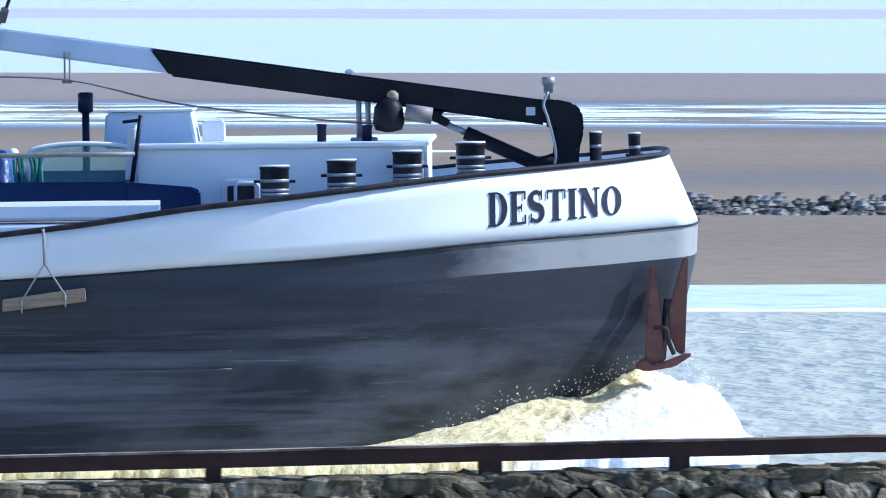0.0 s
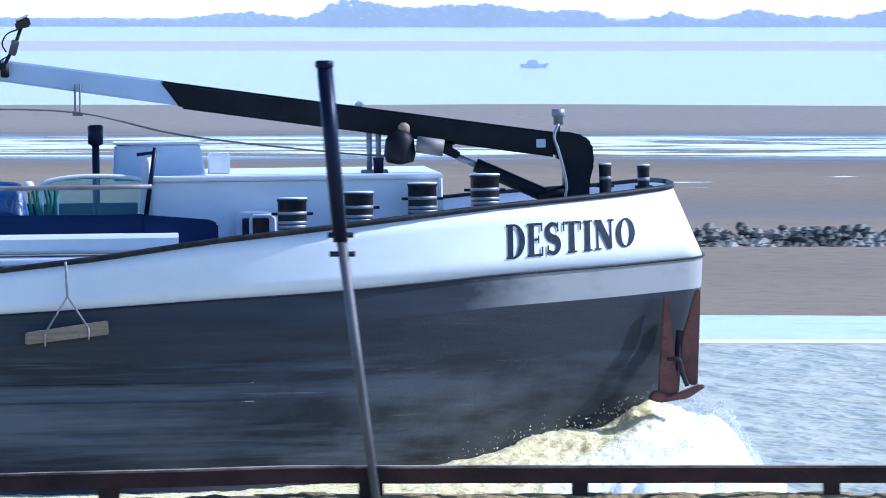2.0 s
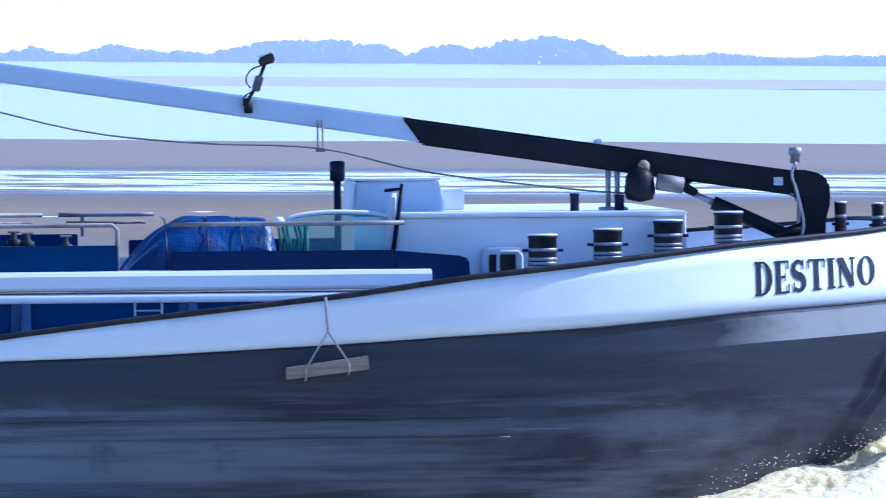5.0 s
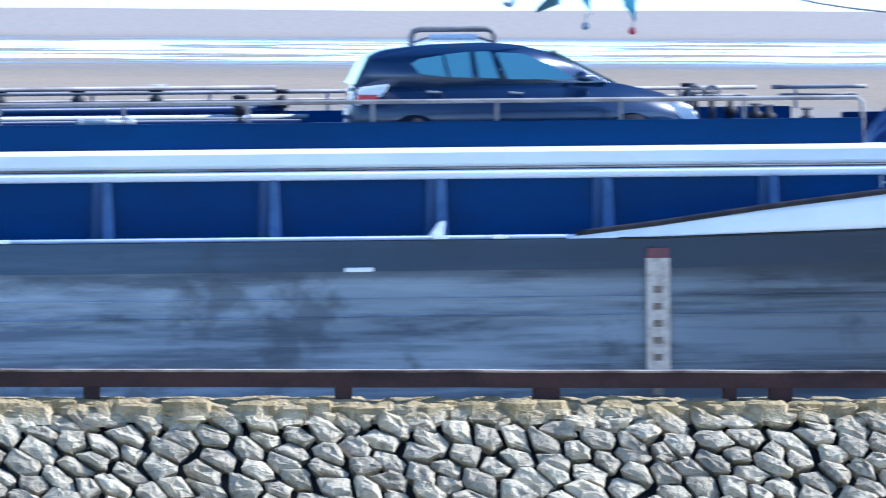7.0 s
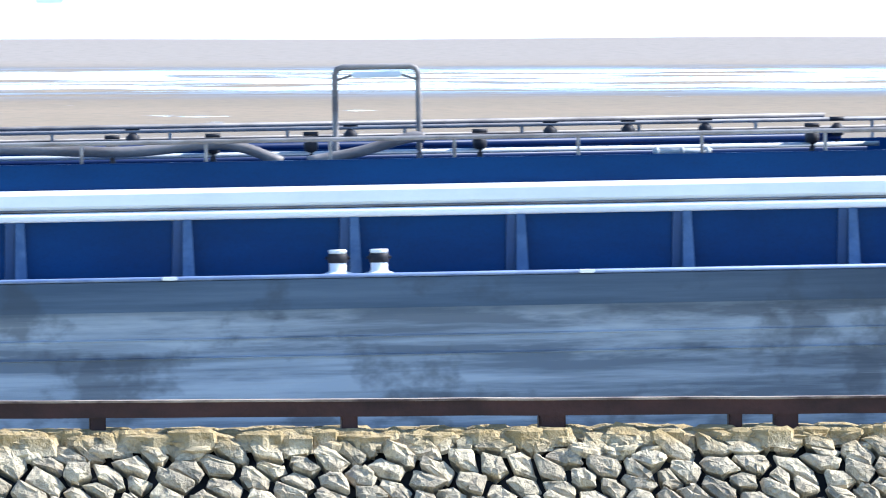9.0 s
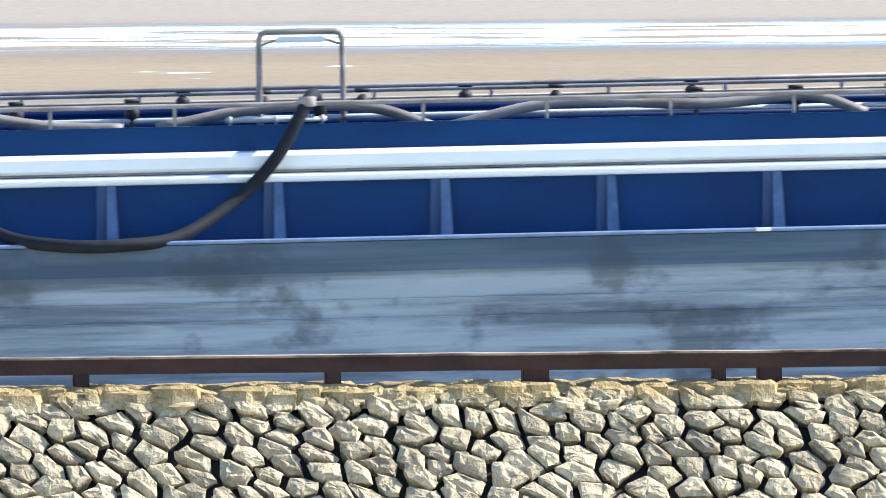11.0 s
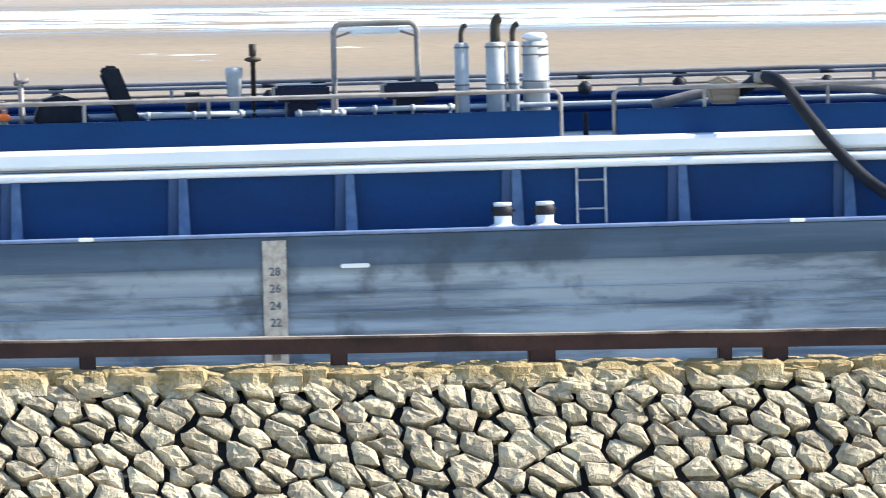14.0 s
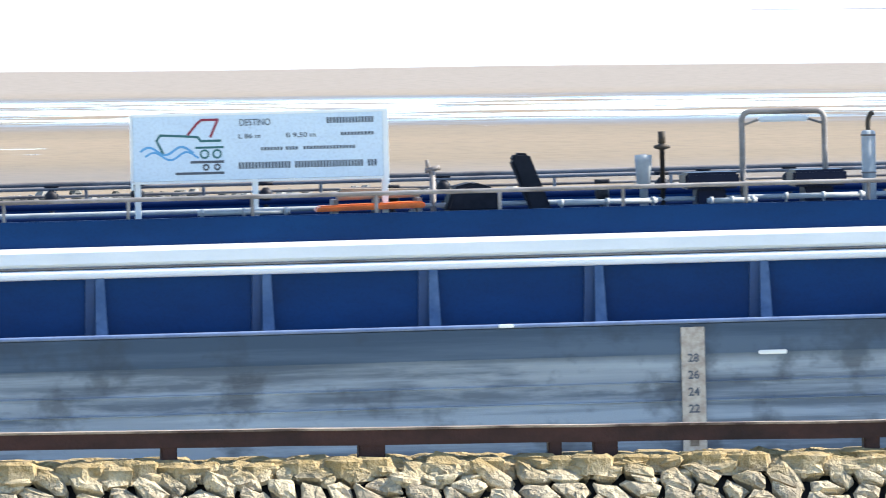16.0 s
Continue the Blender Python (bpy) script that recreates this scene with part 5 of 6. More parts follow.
def sign_board():
    """Name board on three posts: ship pictogram, waves and rows of writing."""
    x0, x1, z0, z1, y = -47.15, -44.16, 3.77, 4.55, -3.3
    bm = B()
    box(bm, x0, x1, y, y + 0.05, z0, z1, 0.008)
    s = part("sign_board", bm, SIGNFACE, ship, "pale blue name board with a crane-and-waves emblem")
    for bx in ((x0, x1, z1 - 0.012, z1 + 0.02), (x0, x1, z0 - 0.03, z0 - 0.004), (x1 - 0.004, x1 + 0.06, z0 - 0.1, z1 + 0.02), (x0 - 0.03, x0 - 0.002, z0 - 0.1, z1 + 0.02)):
        bm = B()
        box(bm, bx[0], bx[1], y - 0.006, y + 0.06, bx[2], bx[3], 0.004)
        part("frame", bm, WHITE, s)
    for x in (x0 + 0.05, -45.70, x1 + 0.01):
        bm = B()
        box(bm, x - 0.035, x + 0.035, y + 0.02, y + 0.09, 2.78, z0, 0.006)
        part("post", bm, WHITE, s)
    u = lambda f: x0 + (x1 - x0) * f
    v = lambda f: z0 + (z1 - z0) * f

    def stroke(pts, r, m):
        bm = B()
        for a, b in zip(pts, pts[1:]):
            a, b = Vector((u(a[0]), y - 0.004, v(a[1]))), Vector((u(b[0]), y - 0.004, v(b[1])))
            d = (b - a).normalized()
            n = Vector((-d.z, 0, d.x)) * r
            bm.faces.new([bm.verts.new(p) for p in (a - n - d * r * 0.5, b - n + d * r * 0.5, b + n + d * r * 0.5, a + n - d * r * 0.5)])
        ex = bmesh.ops.extrude_face_region(bm, geom=bm.faces[:])
        bmesh.ops.translate(bm, verts=[q for q in ex["geom"] if isinstance(q, bmesh.types.BMVert)], vec=(0, 0.003, 0))
        bmesh.ops.recalc_face_normals(bm, faces=bm.faces[:])
        part("emblem_stroke", bm, m, s)

    wave = lambda a, b, z, n: [(a + (b - a) * k / 16, z + 0.06 * math.sin(k / 16 * n * 2 * math.pi)) for k in range(17)]
    stroke(wave(0.03, 0.24, 0.46, 1.6), 0.014, WAVEBLUE)
    stroke(wave(0.05, 0.26, 0.38, 1.6), 0.012, WAVEBLUE)
    stroke([(0.12, 0.42), (0.095, 0.62), (0.11, 0.70), (0.20, 0.68), (0.26, 0.66), (0.27, 0.60), (0.35, 0.60)], 0.014, TEAL)
    stroke([(0.22, 0.70), (0.255, 0.86), (0.275, 0.92), (0.34, 0.92), (0.31, 0.66)], 0.015, MAROON)
    stroke([(0.25, 0.50), (0.36, 0.50)], 0.013, TEAL)
    stroke([(0.23, 0.28), (0.36, 0.28)], 0.015, INK)
    stroke([(0.17, 0.11), (0.36, 0.11)], 0.015, INK)
    for cx, cz, rr, m in ((0.285, 0.40, 0.06, TEAL), (0.335, 0.40, 0.06, TEAL), (0.29, 0.20, 0.04, INK), (0.335, 0.20, 0.04, INK)):
        stroke([(cx + rr * 0.26 * math.cos(k * math.pi / 6), cz + rr * math.sin(k * math.pi / 6)) for k in range(13)], 0.011, m)
    # rows of unreadable writing as bars
    for z, h, bars in ((0.87, 0.09, ((0.775, 0.965),)), (0.66, 0.05, ((0.83, 0.965),)), (0.46, 0.05, ((0.51, 0.60), (0.61, 0.66), (0.68, 0.89))), (0.21, 0.10, ((0.42, 0.63), (0.645, 0.92), (0.935, 0.975)))):
        for a, b in bars:
            n = max(2, int((b - a) / 0.0125))
            for k in range(n):
                bm = B()
                p = a + (b - a) * k / n
                box(bm, u(p), u(p + (b - a) / n * 0.70), y - 0.004, y - 0.001, v(z - h / 2), v(z + h / 2))
                part("writing_bar", bm, SIGNINK, s)
    for words, a, b, z, h in (("DESTINO", 0.425, 0.55, 0.87, 0.10), ("L 86 m", 0.42, 0.51, 0.66, 0.07), ("B 9,50 m", 0.61, 0.73, 0.66, 0.07)):
        cu = bpy.data.curves.new("lettering", "FONT")
        cu.body, cu.size, cu.offset = words, 1.0, 0.012
        tmp = new("lettering", cu)
        me = bpy.data.meshes.new_from_object(tmp.evaluated_get(bpy.context.evaluated_depsgraph_get()))
        bpy.data.objects.remove(tmp)
        wx, wz = max(q.co.x for q in me.vertices), max(q.co.y for q in me.vertices)
        me.transform(Matrix.Translation((u(a), y - 0.004, v(z - h / 2))) @ Matrix.Rotation(math.pi / 2, 4, "X") @ Matrix.Diagonal(((u(b) - u(a)) / wx, (v(h) - v(0)) / wz, 1, 1)))
        me.materials.append(SIGNINK)
        ob = new("lettering", me)
        ob.parent = s


sign_board()


def aft_house():
    """Plain wheelhouse block far aft, beyond what the view reaches."""
    bm = B()
    slab(bm, [(-82, 2.0), (-82, 4.6), (-76, 4.6), (-75.4, 2.0)], -3.6, 3.6, 0.05)
    part("aft_house", bm, WHITE, ship, "white deckhouse at the stern")


# ---- loose things carried on the ship ----
CARRIED = [ship]


def carried(name, label, category, at):
    ob = empty(name, label, category)
    ob["at"] = at
    CARRIED.append(ob)
    return ob


def car():
    """Dark blue five-door hatchback."""
    c = carried("car", "dark blue five-door hatchback parked on the trunk deck", "car", (-12.99, -2.55, 2.79))
    W = 0.87
    low = [(-1.98, 0.32), (-2.03, 0.55), (-1.98, 0.80), (-1.95, 0.93), (0.75, 0.98), (1.15, 0.97), (1.75, 0.83), (2.05, 0.66), (2.13, 0.50), (2.12, 0.28), (1.75, 0.20), (-1.8, 0.20)]
    bm = B()
    slab(bm, low, -W, W, 0.05)
    part("body", bm, CARBLUE, c, "dark blue painted body", True)
    bm = B()
    top = [(-1.98, 0.92), (-1.80, 1.30), (-1.62, 1.38), (-1.1, 1.44), (-0.4, 1.46), (0.0, 1.43), (0.35, 1.34), (1.12, 0.95)]
    a = [bm.verts.new((x, -W + (0.02 if z < 1.0 else 0.17), z)) for x, z in top]
    b = [bm.verts.new((x, W - (0.02 if z < 1.0 else 0.17), z)) for x, z in top]
    n = len(a)
    fs = [bm.faces.new(a), bm.faces.new(b[::-1])] + [bm.faces.new((a[(k + 1) % n], a[k], b[k], b[(k + 1) % n])) for k in range(n)]
    bmesh.ops.recalc_face_normals(bm, faces=fs)
    bmesh.ops.bevel(bm, geom=bm.edges[:], offset=0.035, segments=2, affect="EDGES")
    part("cabin", bm, CARBLUE, c, "", True)

    def pane(pts, label=""):
        yy = lambda z: -W - 0.004 + 0.02 + 0.15 * max(0, (z - 1.0)) / 0.40
        for s in (1, -1):
            bm = B()
            v = [bm.verts.new((x, s * yy(z), z)) for x, z in pts]
            w = [bm.verts.new((x, s * (yy(z) - 0.012), z)) for x, z in pts]
            bm.faces.new(v)
            bm.faces.new(w[::-1])
            for k in range(len(pts)):
                bm.faces.new((v[(k + 1) % len(pts)], v[k], w[k], w[(k + 1) % len(pts)]))
            bmesh.ops.recalc_face_normals(bm, faces=bm.faces[:])
            part("window", bm, CARGLASS, c, label)

    pane([(-1.22, 1.10), (-1.32, 1.22), (-1.22, 1.28), (-0.95, 1.32), (-0.90, 1.06)], "pale reflecting side window")
    pane([(-0.86, 1.06), (-0.92, 1.33), (-0.62, 1.36), (-0.60, 1.05)])
    pane([(-0.52, 1.05), (-0.56, 1.36), (-0.38, 1.36), (-0.28, 1.04)])
    pane([(-0.18, 1.03), (-0.30, 1.35), (0.02, 1.33), (0.40, 1.17), (0.62, 1.02)])
    for s in (-1, 1):
        bm = B()
        slab(bm, [(0.78, 0.98), (0.60, 1.02), (0.62, 1.12), (0.80, 1.10), (0.84, 1.02)], s * 0.98 - 0.08, s * 0.98 + 0.08, 0.03)
        part("mirror", bm, CARBLUE, c, "", True)
    for s in (-1, 1):
        bm = B()
        slab(bm, [(1.62, 0.80), (2.02, 0.66), (2.10, 0.50), (1.92, 0.50)], s * 0.80 - 0.08, s * 0.80 + 0.08, 0.02)
        part("headlight", bm, LAMPGLASS, c, "clear headlight")
        bm = B()
        slab(bm, [(-1.99, 0.72), (-1.95, 0.95), (-1.58, 0.99), (-1.68, 0.82)], s * 0.80 - 0.085, s * 0.80 + 0.085, 0.02)
        t = part("tail_light", bm, LAMPGLASS, c, "clear and red tail light")
        bm = B()
        slab(bm, [(-1.985, 0.78), (-1.97, 0.87), (-1.70, 0.87), (-1.73, 0.80)], s * 0.80 - 0.092, s * 0.80 + 0.092, 0.01)
        part("red_lens", bm, REDLAMP, t)
        bm = B()
        rod(bm, (0.0, s * 0.885, 0.86), (-0.16, s * 0.885, 0.87), 0.015, n=6)
        rod(bm, (-0.98, s * 0.885, 0.88), (-1.14, s * 0.885, 0.89), 0.015, n=6)
        part("door_handle", bm, STEEL, c)
        for x in (-1.30, 1.30):
            bm = B()
            rod(bm, (x, s * 0.68, 0.31), (x, s * 0.885, 0.31), 0.31, n=24)
            w = part("wheel", bm, RUBBER, c, "black tyre", True)
            bm = B()
            rod(bm, (x, s * 0.82, 0.31), (x, s * 0.895, 0.31), 0.20, n=20)
            part("rim", bm, STEEL, w, "grey wheel rim", True)
    bm = B()
    slab(bm, [(0.36, 1.35), (1.12, 0.965), (1.135, 0.975), (0.38, 1.37)], -0.68, 0.68)
    part("windscreen", bm, CARGLASS, c)
    bm = B()
    slab(bm, [(-1.97, 0.98), (-1.80, 1.31), (-1.83, 1.32), (-1.995, 0.98)], -0.66, 0.66)
    part("rear_window", bm, CARGLASS, c)


CARGLASS, _nt, _b = nodes("reflecting_car_glass")
_b.inputs["Base Color"].default_value, _b.inputs["Roughness"].default_value, _b.inputs["Metallic"].default_value = (0.13, 0.30, 0.34, 1), 0.05, 0.6
car()


def plank_fender():
    c = carried("wooden_fender", "weathered plank fender hung from the gunwale on rope", "fender", (-6.57, -4.86, 1.9))
    bm = B()
    slab(bm, [(-0.50, -0.14), (-0.50, 0.0), (0.47, 0.13), (0.48, -0.03)], -0.09, 0.05, 0.012)
    part("plank", bm, WOOD, c, "grey-brown wooden plank")
    for x in (-0.27, 0.24):
        bm = B()
        tube(bm, [(x, -0.1, 0.02 + 0.13 * x), (x, -0.11, -0.1 + 0.13 * x), (x, 0.0, -0.12 + 0.13 * x)], 0.012, 5)
        tube(bm, [(x, -0.1, 0.02 + 0.13 * x), (0.0, -0.03, 0.42)], 0.012, 5)
        part("rope", bm, ROPE, c, "", True)
    bm = B()
    tube(bm, [(0.0, -0.03, 0.42), (-0.01, 0.06, 0.72), (-0.02, 0.08, 0.82)], 0.018, 6)
    part("rope", bm, ROPE, c, "", True)


plank_fender()


def cargo_hose():
    c = carried("cargo_hose", "thick black rubber hose hanging in a loop over the side", "hose", (-32, -4.1, 2.0))
    pts = [(-2.95, 0.9, 1.50), (-2.75, 0.4, 1.66), (-2.56, 0.0, 1.58), (-2.26, -0.02, 1.19), (-1.93, -0.04, 0.78), (-1.53, -0.1, 0.38), (-1.06, -0.5, 0.09), (-0.39, -0.76, -0.015), (0.28, -0.76, -0.02), (0.95, -0.5, 0.06), (1.63, -0.1, 0.45), (2.1, -0.04, 0.90), (2.42, 0.0, 1.42), (2.54, 0.1, 1.63), (2.65, 0.5, 1.66), (2.75, 1.0, 1.4)]
    bm = B()
    tube(bm, curve_pts(pts, 6), 0.078, 12)
    part("hose", bm, RUBBER, c, "", True)
    for p in ((-2.75, 0.4, 1.66), (2.52, 0.05, 1.60)):
        bm = B()
        lathe(bm, [(0.10, 0), (0.11, 0.02), (0.11, 0.1), (0.10, 0.12)], p[0], p[1], p[2] - 0.06, 14)
        part("clamp", bm, PIPE, c, "", True)
    bm = B()
    slab(bm, [(-3.35, 1.35), (-3.38, 1.62), (-3.2, 1.70), (-2.98, 1.60), (-3.0, 1.35)], 0.7, 0.95, 0.04)
    part("coupling", bm, WOOD, c, "dull brass hose coupling")


cargo_hose()


def covered_boat():
    """Blue tarpaulin heap with folds, tied down beside the rail."""
    c = carried("tarpaulin", "bright blue tarpaulin tied over a heap on deck", "tarpaulin", (-7.95, -2.6, 2.78))
    bm = B()
    nx, ny = 36, 18
    g = []
    for i in range(nx + 1):
        u = i / nx
        row = []
        for j in range(ny + 1):
            w = j / ny * 2 - 1
            h = 0.85 * math.sin(math.pi / 2 * min(1, u / 0.5)) ** 0.8 * (1 - 0.12 * max(0, u - 0.6)) * min(1, (1 - u) / 0.06 + 0.15) ** 0.5
            z = h * max(0.0, 1 - abs(w) ** 3.5) ** 0.6
            f = 0.035 * math.sin(w * 15 + u * 4) + 0.03 * noise.noise((u * 8, w * 4, 2))
            row.append(bm.verts.new((-1.0 + 1.95 * u + 0.02 * math.sin(w * 11), w * 0.75 - f, max(0, z + f * 0.8))))
        g.append(row)
    for i in range(nx):
        for j in range(ny):
            bm.faces.new((g[i][j], g[i + 1][j], g[i + 1][j + 1], g[i][j + 1]))
    part("cover", bm, TARP, c, "", True)
    for x in (-0.4, 0.1, 0.5):
        bm = B()
        tube(bm, [(x, -0.8, 0.1), (x, -0.74, 0.5), (x, -0.4, 0.84), (x, 0.2, 0.86)], 0.01, 5)
        part("lashing", bm, NAVY, c, "", True)
    bm = B()
    rng = random.Random(5)
    for k in range(9):
        x = 0.95 + 0.045 * k
        tube(bm, curve_pts([(x, -0.6, 0.80), (x + rng.uniform(-0.05, 0.05), -0.7, 0.6), (x + rng.uniform(-0.08, 0.08), -0.66, 0.35), (x + 0.05, -0.6, 0.1)], 3), 0.025, 6)
    part("net", bm, GREEN, c, "bundle of sea-green rope", True)
    bm = B()
    lathe(bm, [(0.0, -0.07), (0.06, -0.04), (0.075, 0.01), (0.05, 0.06), (0.0, 0.07)], 0.94, -0.7, 0.80, 10)
    part("float", bm, WHITE, c, "white float", True)


covered_boat()


def orange_board():
    c = carried("rescue_board", "long orange plastic rescue board lying on deck", "rescue board", (-44.25, -3.2, 2.86))
    bm = B()
    slab(bm, [(-0.75, 0.50), (-0.70, 0.57), (0.55, 0.60), (0.58, 0.52)], -0.2, 0.2, 0.02)
    part("board", bm, ORANGE, c)
    bm = B()
    slab(bm, [(-0.45, 0.62), (-0.42, 0.76), (0.55, 0.74), (0.56, 0.64)], 0.2, 0.5, 0.02)
    part("case", bm, WOOD, c, "dull yellow-brown case")
    bm = B()
    for x in (-0.5, 0.0, 0.5):
        box(bm, x - 0.03, x + 0.03, -0.15, 0.35, -0.08, 0.64, 0.005)
    part("cradle", bm, PIPE, c)


orange_board()


def hook_block():
    c = carried("hook_block", "dark blue hook block hanging from the jib", "hook block", (-13.03, -2.0, 5.02))
    bm = B()
    lathe(bm, [(0.03, -0.14), (0.06, -0.11), (0.09, 0.02), (0.085, 0.12), (0.05, 0.18), (0.02, 0.19)], 0, 0, 0, 14)
    part("block", bm, NAVY, c, "", True)
    bm = B()
    tube(bm, curve_pts([(0, 0, -0.1), (0.0, 0, -0.2), (0.06, 0, -0.27), (0.02, 0, -0.34), (-0.05, 0, -0.3)], 4), 0.025, 6)
    part("hook", bm, STEEL, c, "", True)
    bm = B()
    rod(bm, (-0.03, 0, 0.2), (-0.17, 0, 0.45), 0.01, n=5)
    rod(bm, (0.04, 0, 0.2), (0.25, 0, 0.42), 0.01, n=5)
    part("fall", bm, PIPE, c)


hook_block()


def banner():
    """A square of sun-faded cloth lashed under the jib, in rigid strips, with weights on its lower corners."""
    c = carried("banner", "faded cream and turquoise cloth lashed below the jib, with ball weights", "banner", (-11.92, -2.25, 5.48))
    strips = []
    n, wide = 7, 1.0
    drop = (0.66, 0.60, 0.58, 0.60, 0.66, 0.78, 0.98)
    for k in range(n):
        x0, x1 = -0.5 + wide * k / n - 0.012, -0.5 + wide * (k + 1) / n + 0.012
        l0, l1 = drop[max(0, k - 1)] if k else 0.80, drop[k]
        bm = B()
        rows = []
        for j in range(10):
            f = j / 9
            pinch = 1 - 0.10 * math.sin(math.pi * f)
            rows.append([bm.verts.new(((x0 + (x1 - x0) * i / 3) * pinch, 0.05 * math.sin(4 * f + k * 1.3 + i * 0.5) + 0.03 * noise.noise((k, i * 0.7, j * 0.6)), -(l0 + (l1 - l0) * i / 3) * f + 0.02 * math.sin(9 * (k + i / 3)))) for i in range(4)])
        for a, b in zip(rows, rows[1:]):
            for i in range(3):
                bm.faces.new((a[i], a[i + 1], b[i + 1], b[i]))
        for fc in bm.faces:
            q = fc.calc_center_median()
            z = q.z + 0.05 * noise.noise((q.x * 5, 0, 3))
            fc.material_index = 2 if k in (5, 6) and -0.48 < z < -0.40 else 1 if z < (-0.40 if k < 5 else -0.56) else 3 if k == 6 and z > -0.3 else 0
        p = part("strip", bm, CLOTHC, c, "", True)
        for m in (CLOTHB, CLOTHR, CLOTHW):
            p.data.materials.append(m)
        md = p.modifiers.new("cloth", "SOLIDIFY")
        md.thickness = 0.006
        strips.append((p, 0.0, k))
    # torn corner blown forward of the square
    bm = B()
    rows = [[bm.verts.new((-0.44 - 0.055 * j, 0.03 * math.sin(j + i), -0.62 - 0.055 * j - 0.07 * i * (1 - j / 7))) for i in range(4)] for j in range(6)]
    for a, b in zip(rows, rows[1:]):
        for i in range(3):
            bm.faces.new((a[i], a[i + 1], b[i + 1], b[i]))
    p = part("torn_corner", bm, CLOTHD, c, "grey-green torn corner", True)
    p.modifiers.new("cloth", "SOLIDIFY").thickness = 0.006
    strips.append((p, 0.0, 8))
    bm = B()
    rows = [[bm.verts.new((-0.30 + 0.06 * i + 0.05 * j * (1 - i / 4), 0.03 * math.sin(j * 1.2 + i), -0.60 - 0.065 * j)) for i in range(4)] for j in range(6)]
    for a, b in zip(rows, rows[1:]):
        for i in range(3):
            bm.faces.new((a[i], a[i + 1], b[i + 1], b[i]))
    p = part("loose_end", bm, CLOTHB, c, "turquoise loose end", True)
    p.modifiers.new("cloth", "SOLIDIFY").thickness = 0.006
    strips.append((p, 0.0, 9))
    for x, z, m in ((0.45, -0.97, REDLAMP), (-0.12, -0.94, STEEL)):
        bm = B()
        rod(bm, (x, 0, z + 0.02), (x, 0, z - 0.09), 0.008, n=5)
        w = part("cord", bm, ROPE, c)
        bm = B()
        lathe(bm, [(0.0, -0.05), (0.035, -0.035), (0.05, 0.0), (0.035, 0.035), (0.0, 0.05)], x, 0, z - 0.13, 12)
        part("weight", bm, m, w, "small ball weight", True)
    bm = B()
    for x in (-0.42, -0.1, 0.2, 0.46):
        rod(bm, (x, 0, -0.02), (x + 0.02, 0.05, 0.06), 0.008, n=5)
    part("lashing", bm, ROPE, c)
    return c, strips


FLAGS = [banner()]
aft_house()


# ---- bow wave ----
def wave_top(x):
    """Height of the bow wave's crest along the hull."""
    return float(np.interp(x, [-9, -5, -3.2, -2.3, -0.8, 0.4, 0.75, 1.05, 1.3, 1.5, 1.65, 1.8], [0.05, 0.06, 0.16, 0.30, 0.72, 1.0, 1.06, 0.98, 0.75, 0.42, 0.15, 0.0]))


def bow_wave():
    """Foam thrown up along the stem: a mound of clotted foam and loose drops."""
    rng = random.Random(12)
    c = carried("bow_wave", "churning cream-white bow wave at the stem", "bow wave", (0, 0, 0))
    c["kind"] = "stuff"
    bm = B()
    nx, ny = 330, 60
    g = []
    for i in range(nx + 1):
        x = -9.0 + 10.9 * i / nx
        u = max(0.0, min(1.0, (x + 3.3) / 3.7))
        crest = wave_top(x)
        yh = -half_breadth(min(x, -0.3), 0.4) if x < -0.3 else -half_breadth(-0.3, 0.4) + (x + 0.3) * 0.45
        row = []
        for j in range(ny + 1):
            w = j / ny
            q = Vector((x * 1.6, w * 3.2, 0))
            z = crest * (1 - w) ** 0.7 * (0.86 + 0.22 * noise.noise(q))
            z += (0.08 * abs(noise.noise(q * 2.3)) + 0.05 * abs(noise.noise(q * 5.1)) + 0.03 * abs(noise.noise(q * 11.0)) + 0.014 * noise.noise(q * 23.0)) * (0.35 + 0.65 * u) * (1 - w * 0.6)
            row.append(bm.verts.new((x + 0.05 * noise.noise(q * 4.0 + Vector((9, 0, 0))), yh + 0.35 - w * (1.5 + 1.0 * u) + 0.09 * noise.noise(q * 4.0), (max(-0.15, z) if w < 0.97 else -0.1) - 0.06)))
        g.append(row)
    for i in range(nx):
        for j in range(ny):
            bm.faces.new((g[i][j], g[i + 1][j], g[i + 1][j + 1], g[i][j + 1]))
    part("foam", bm, FOAM, c, "", True)
    return c


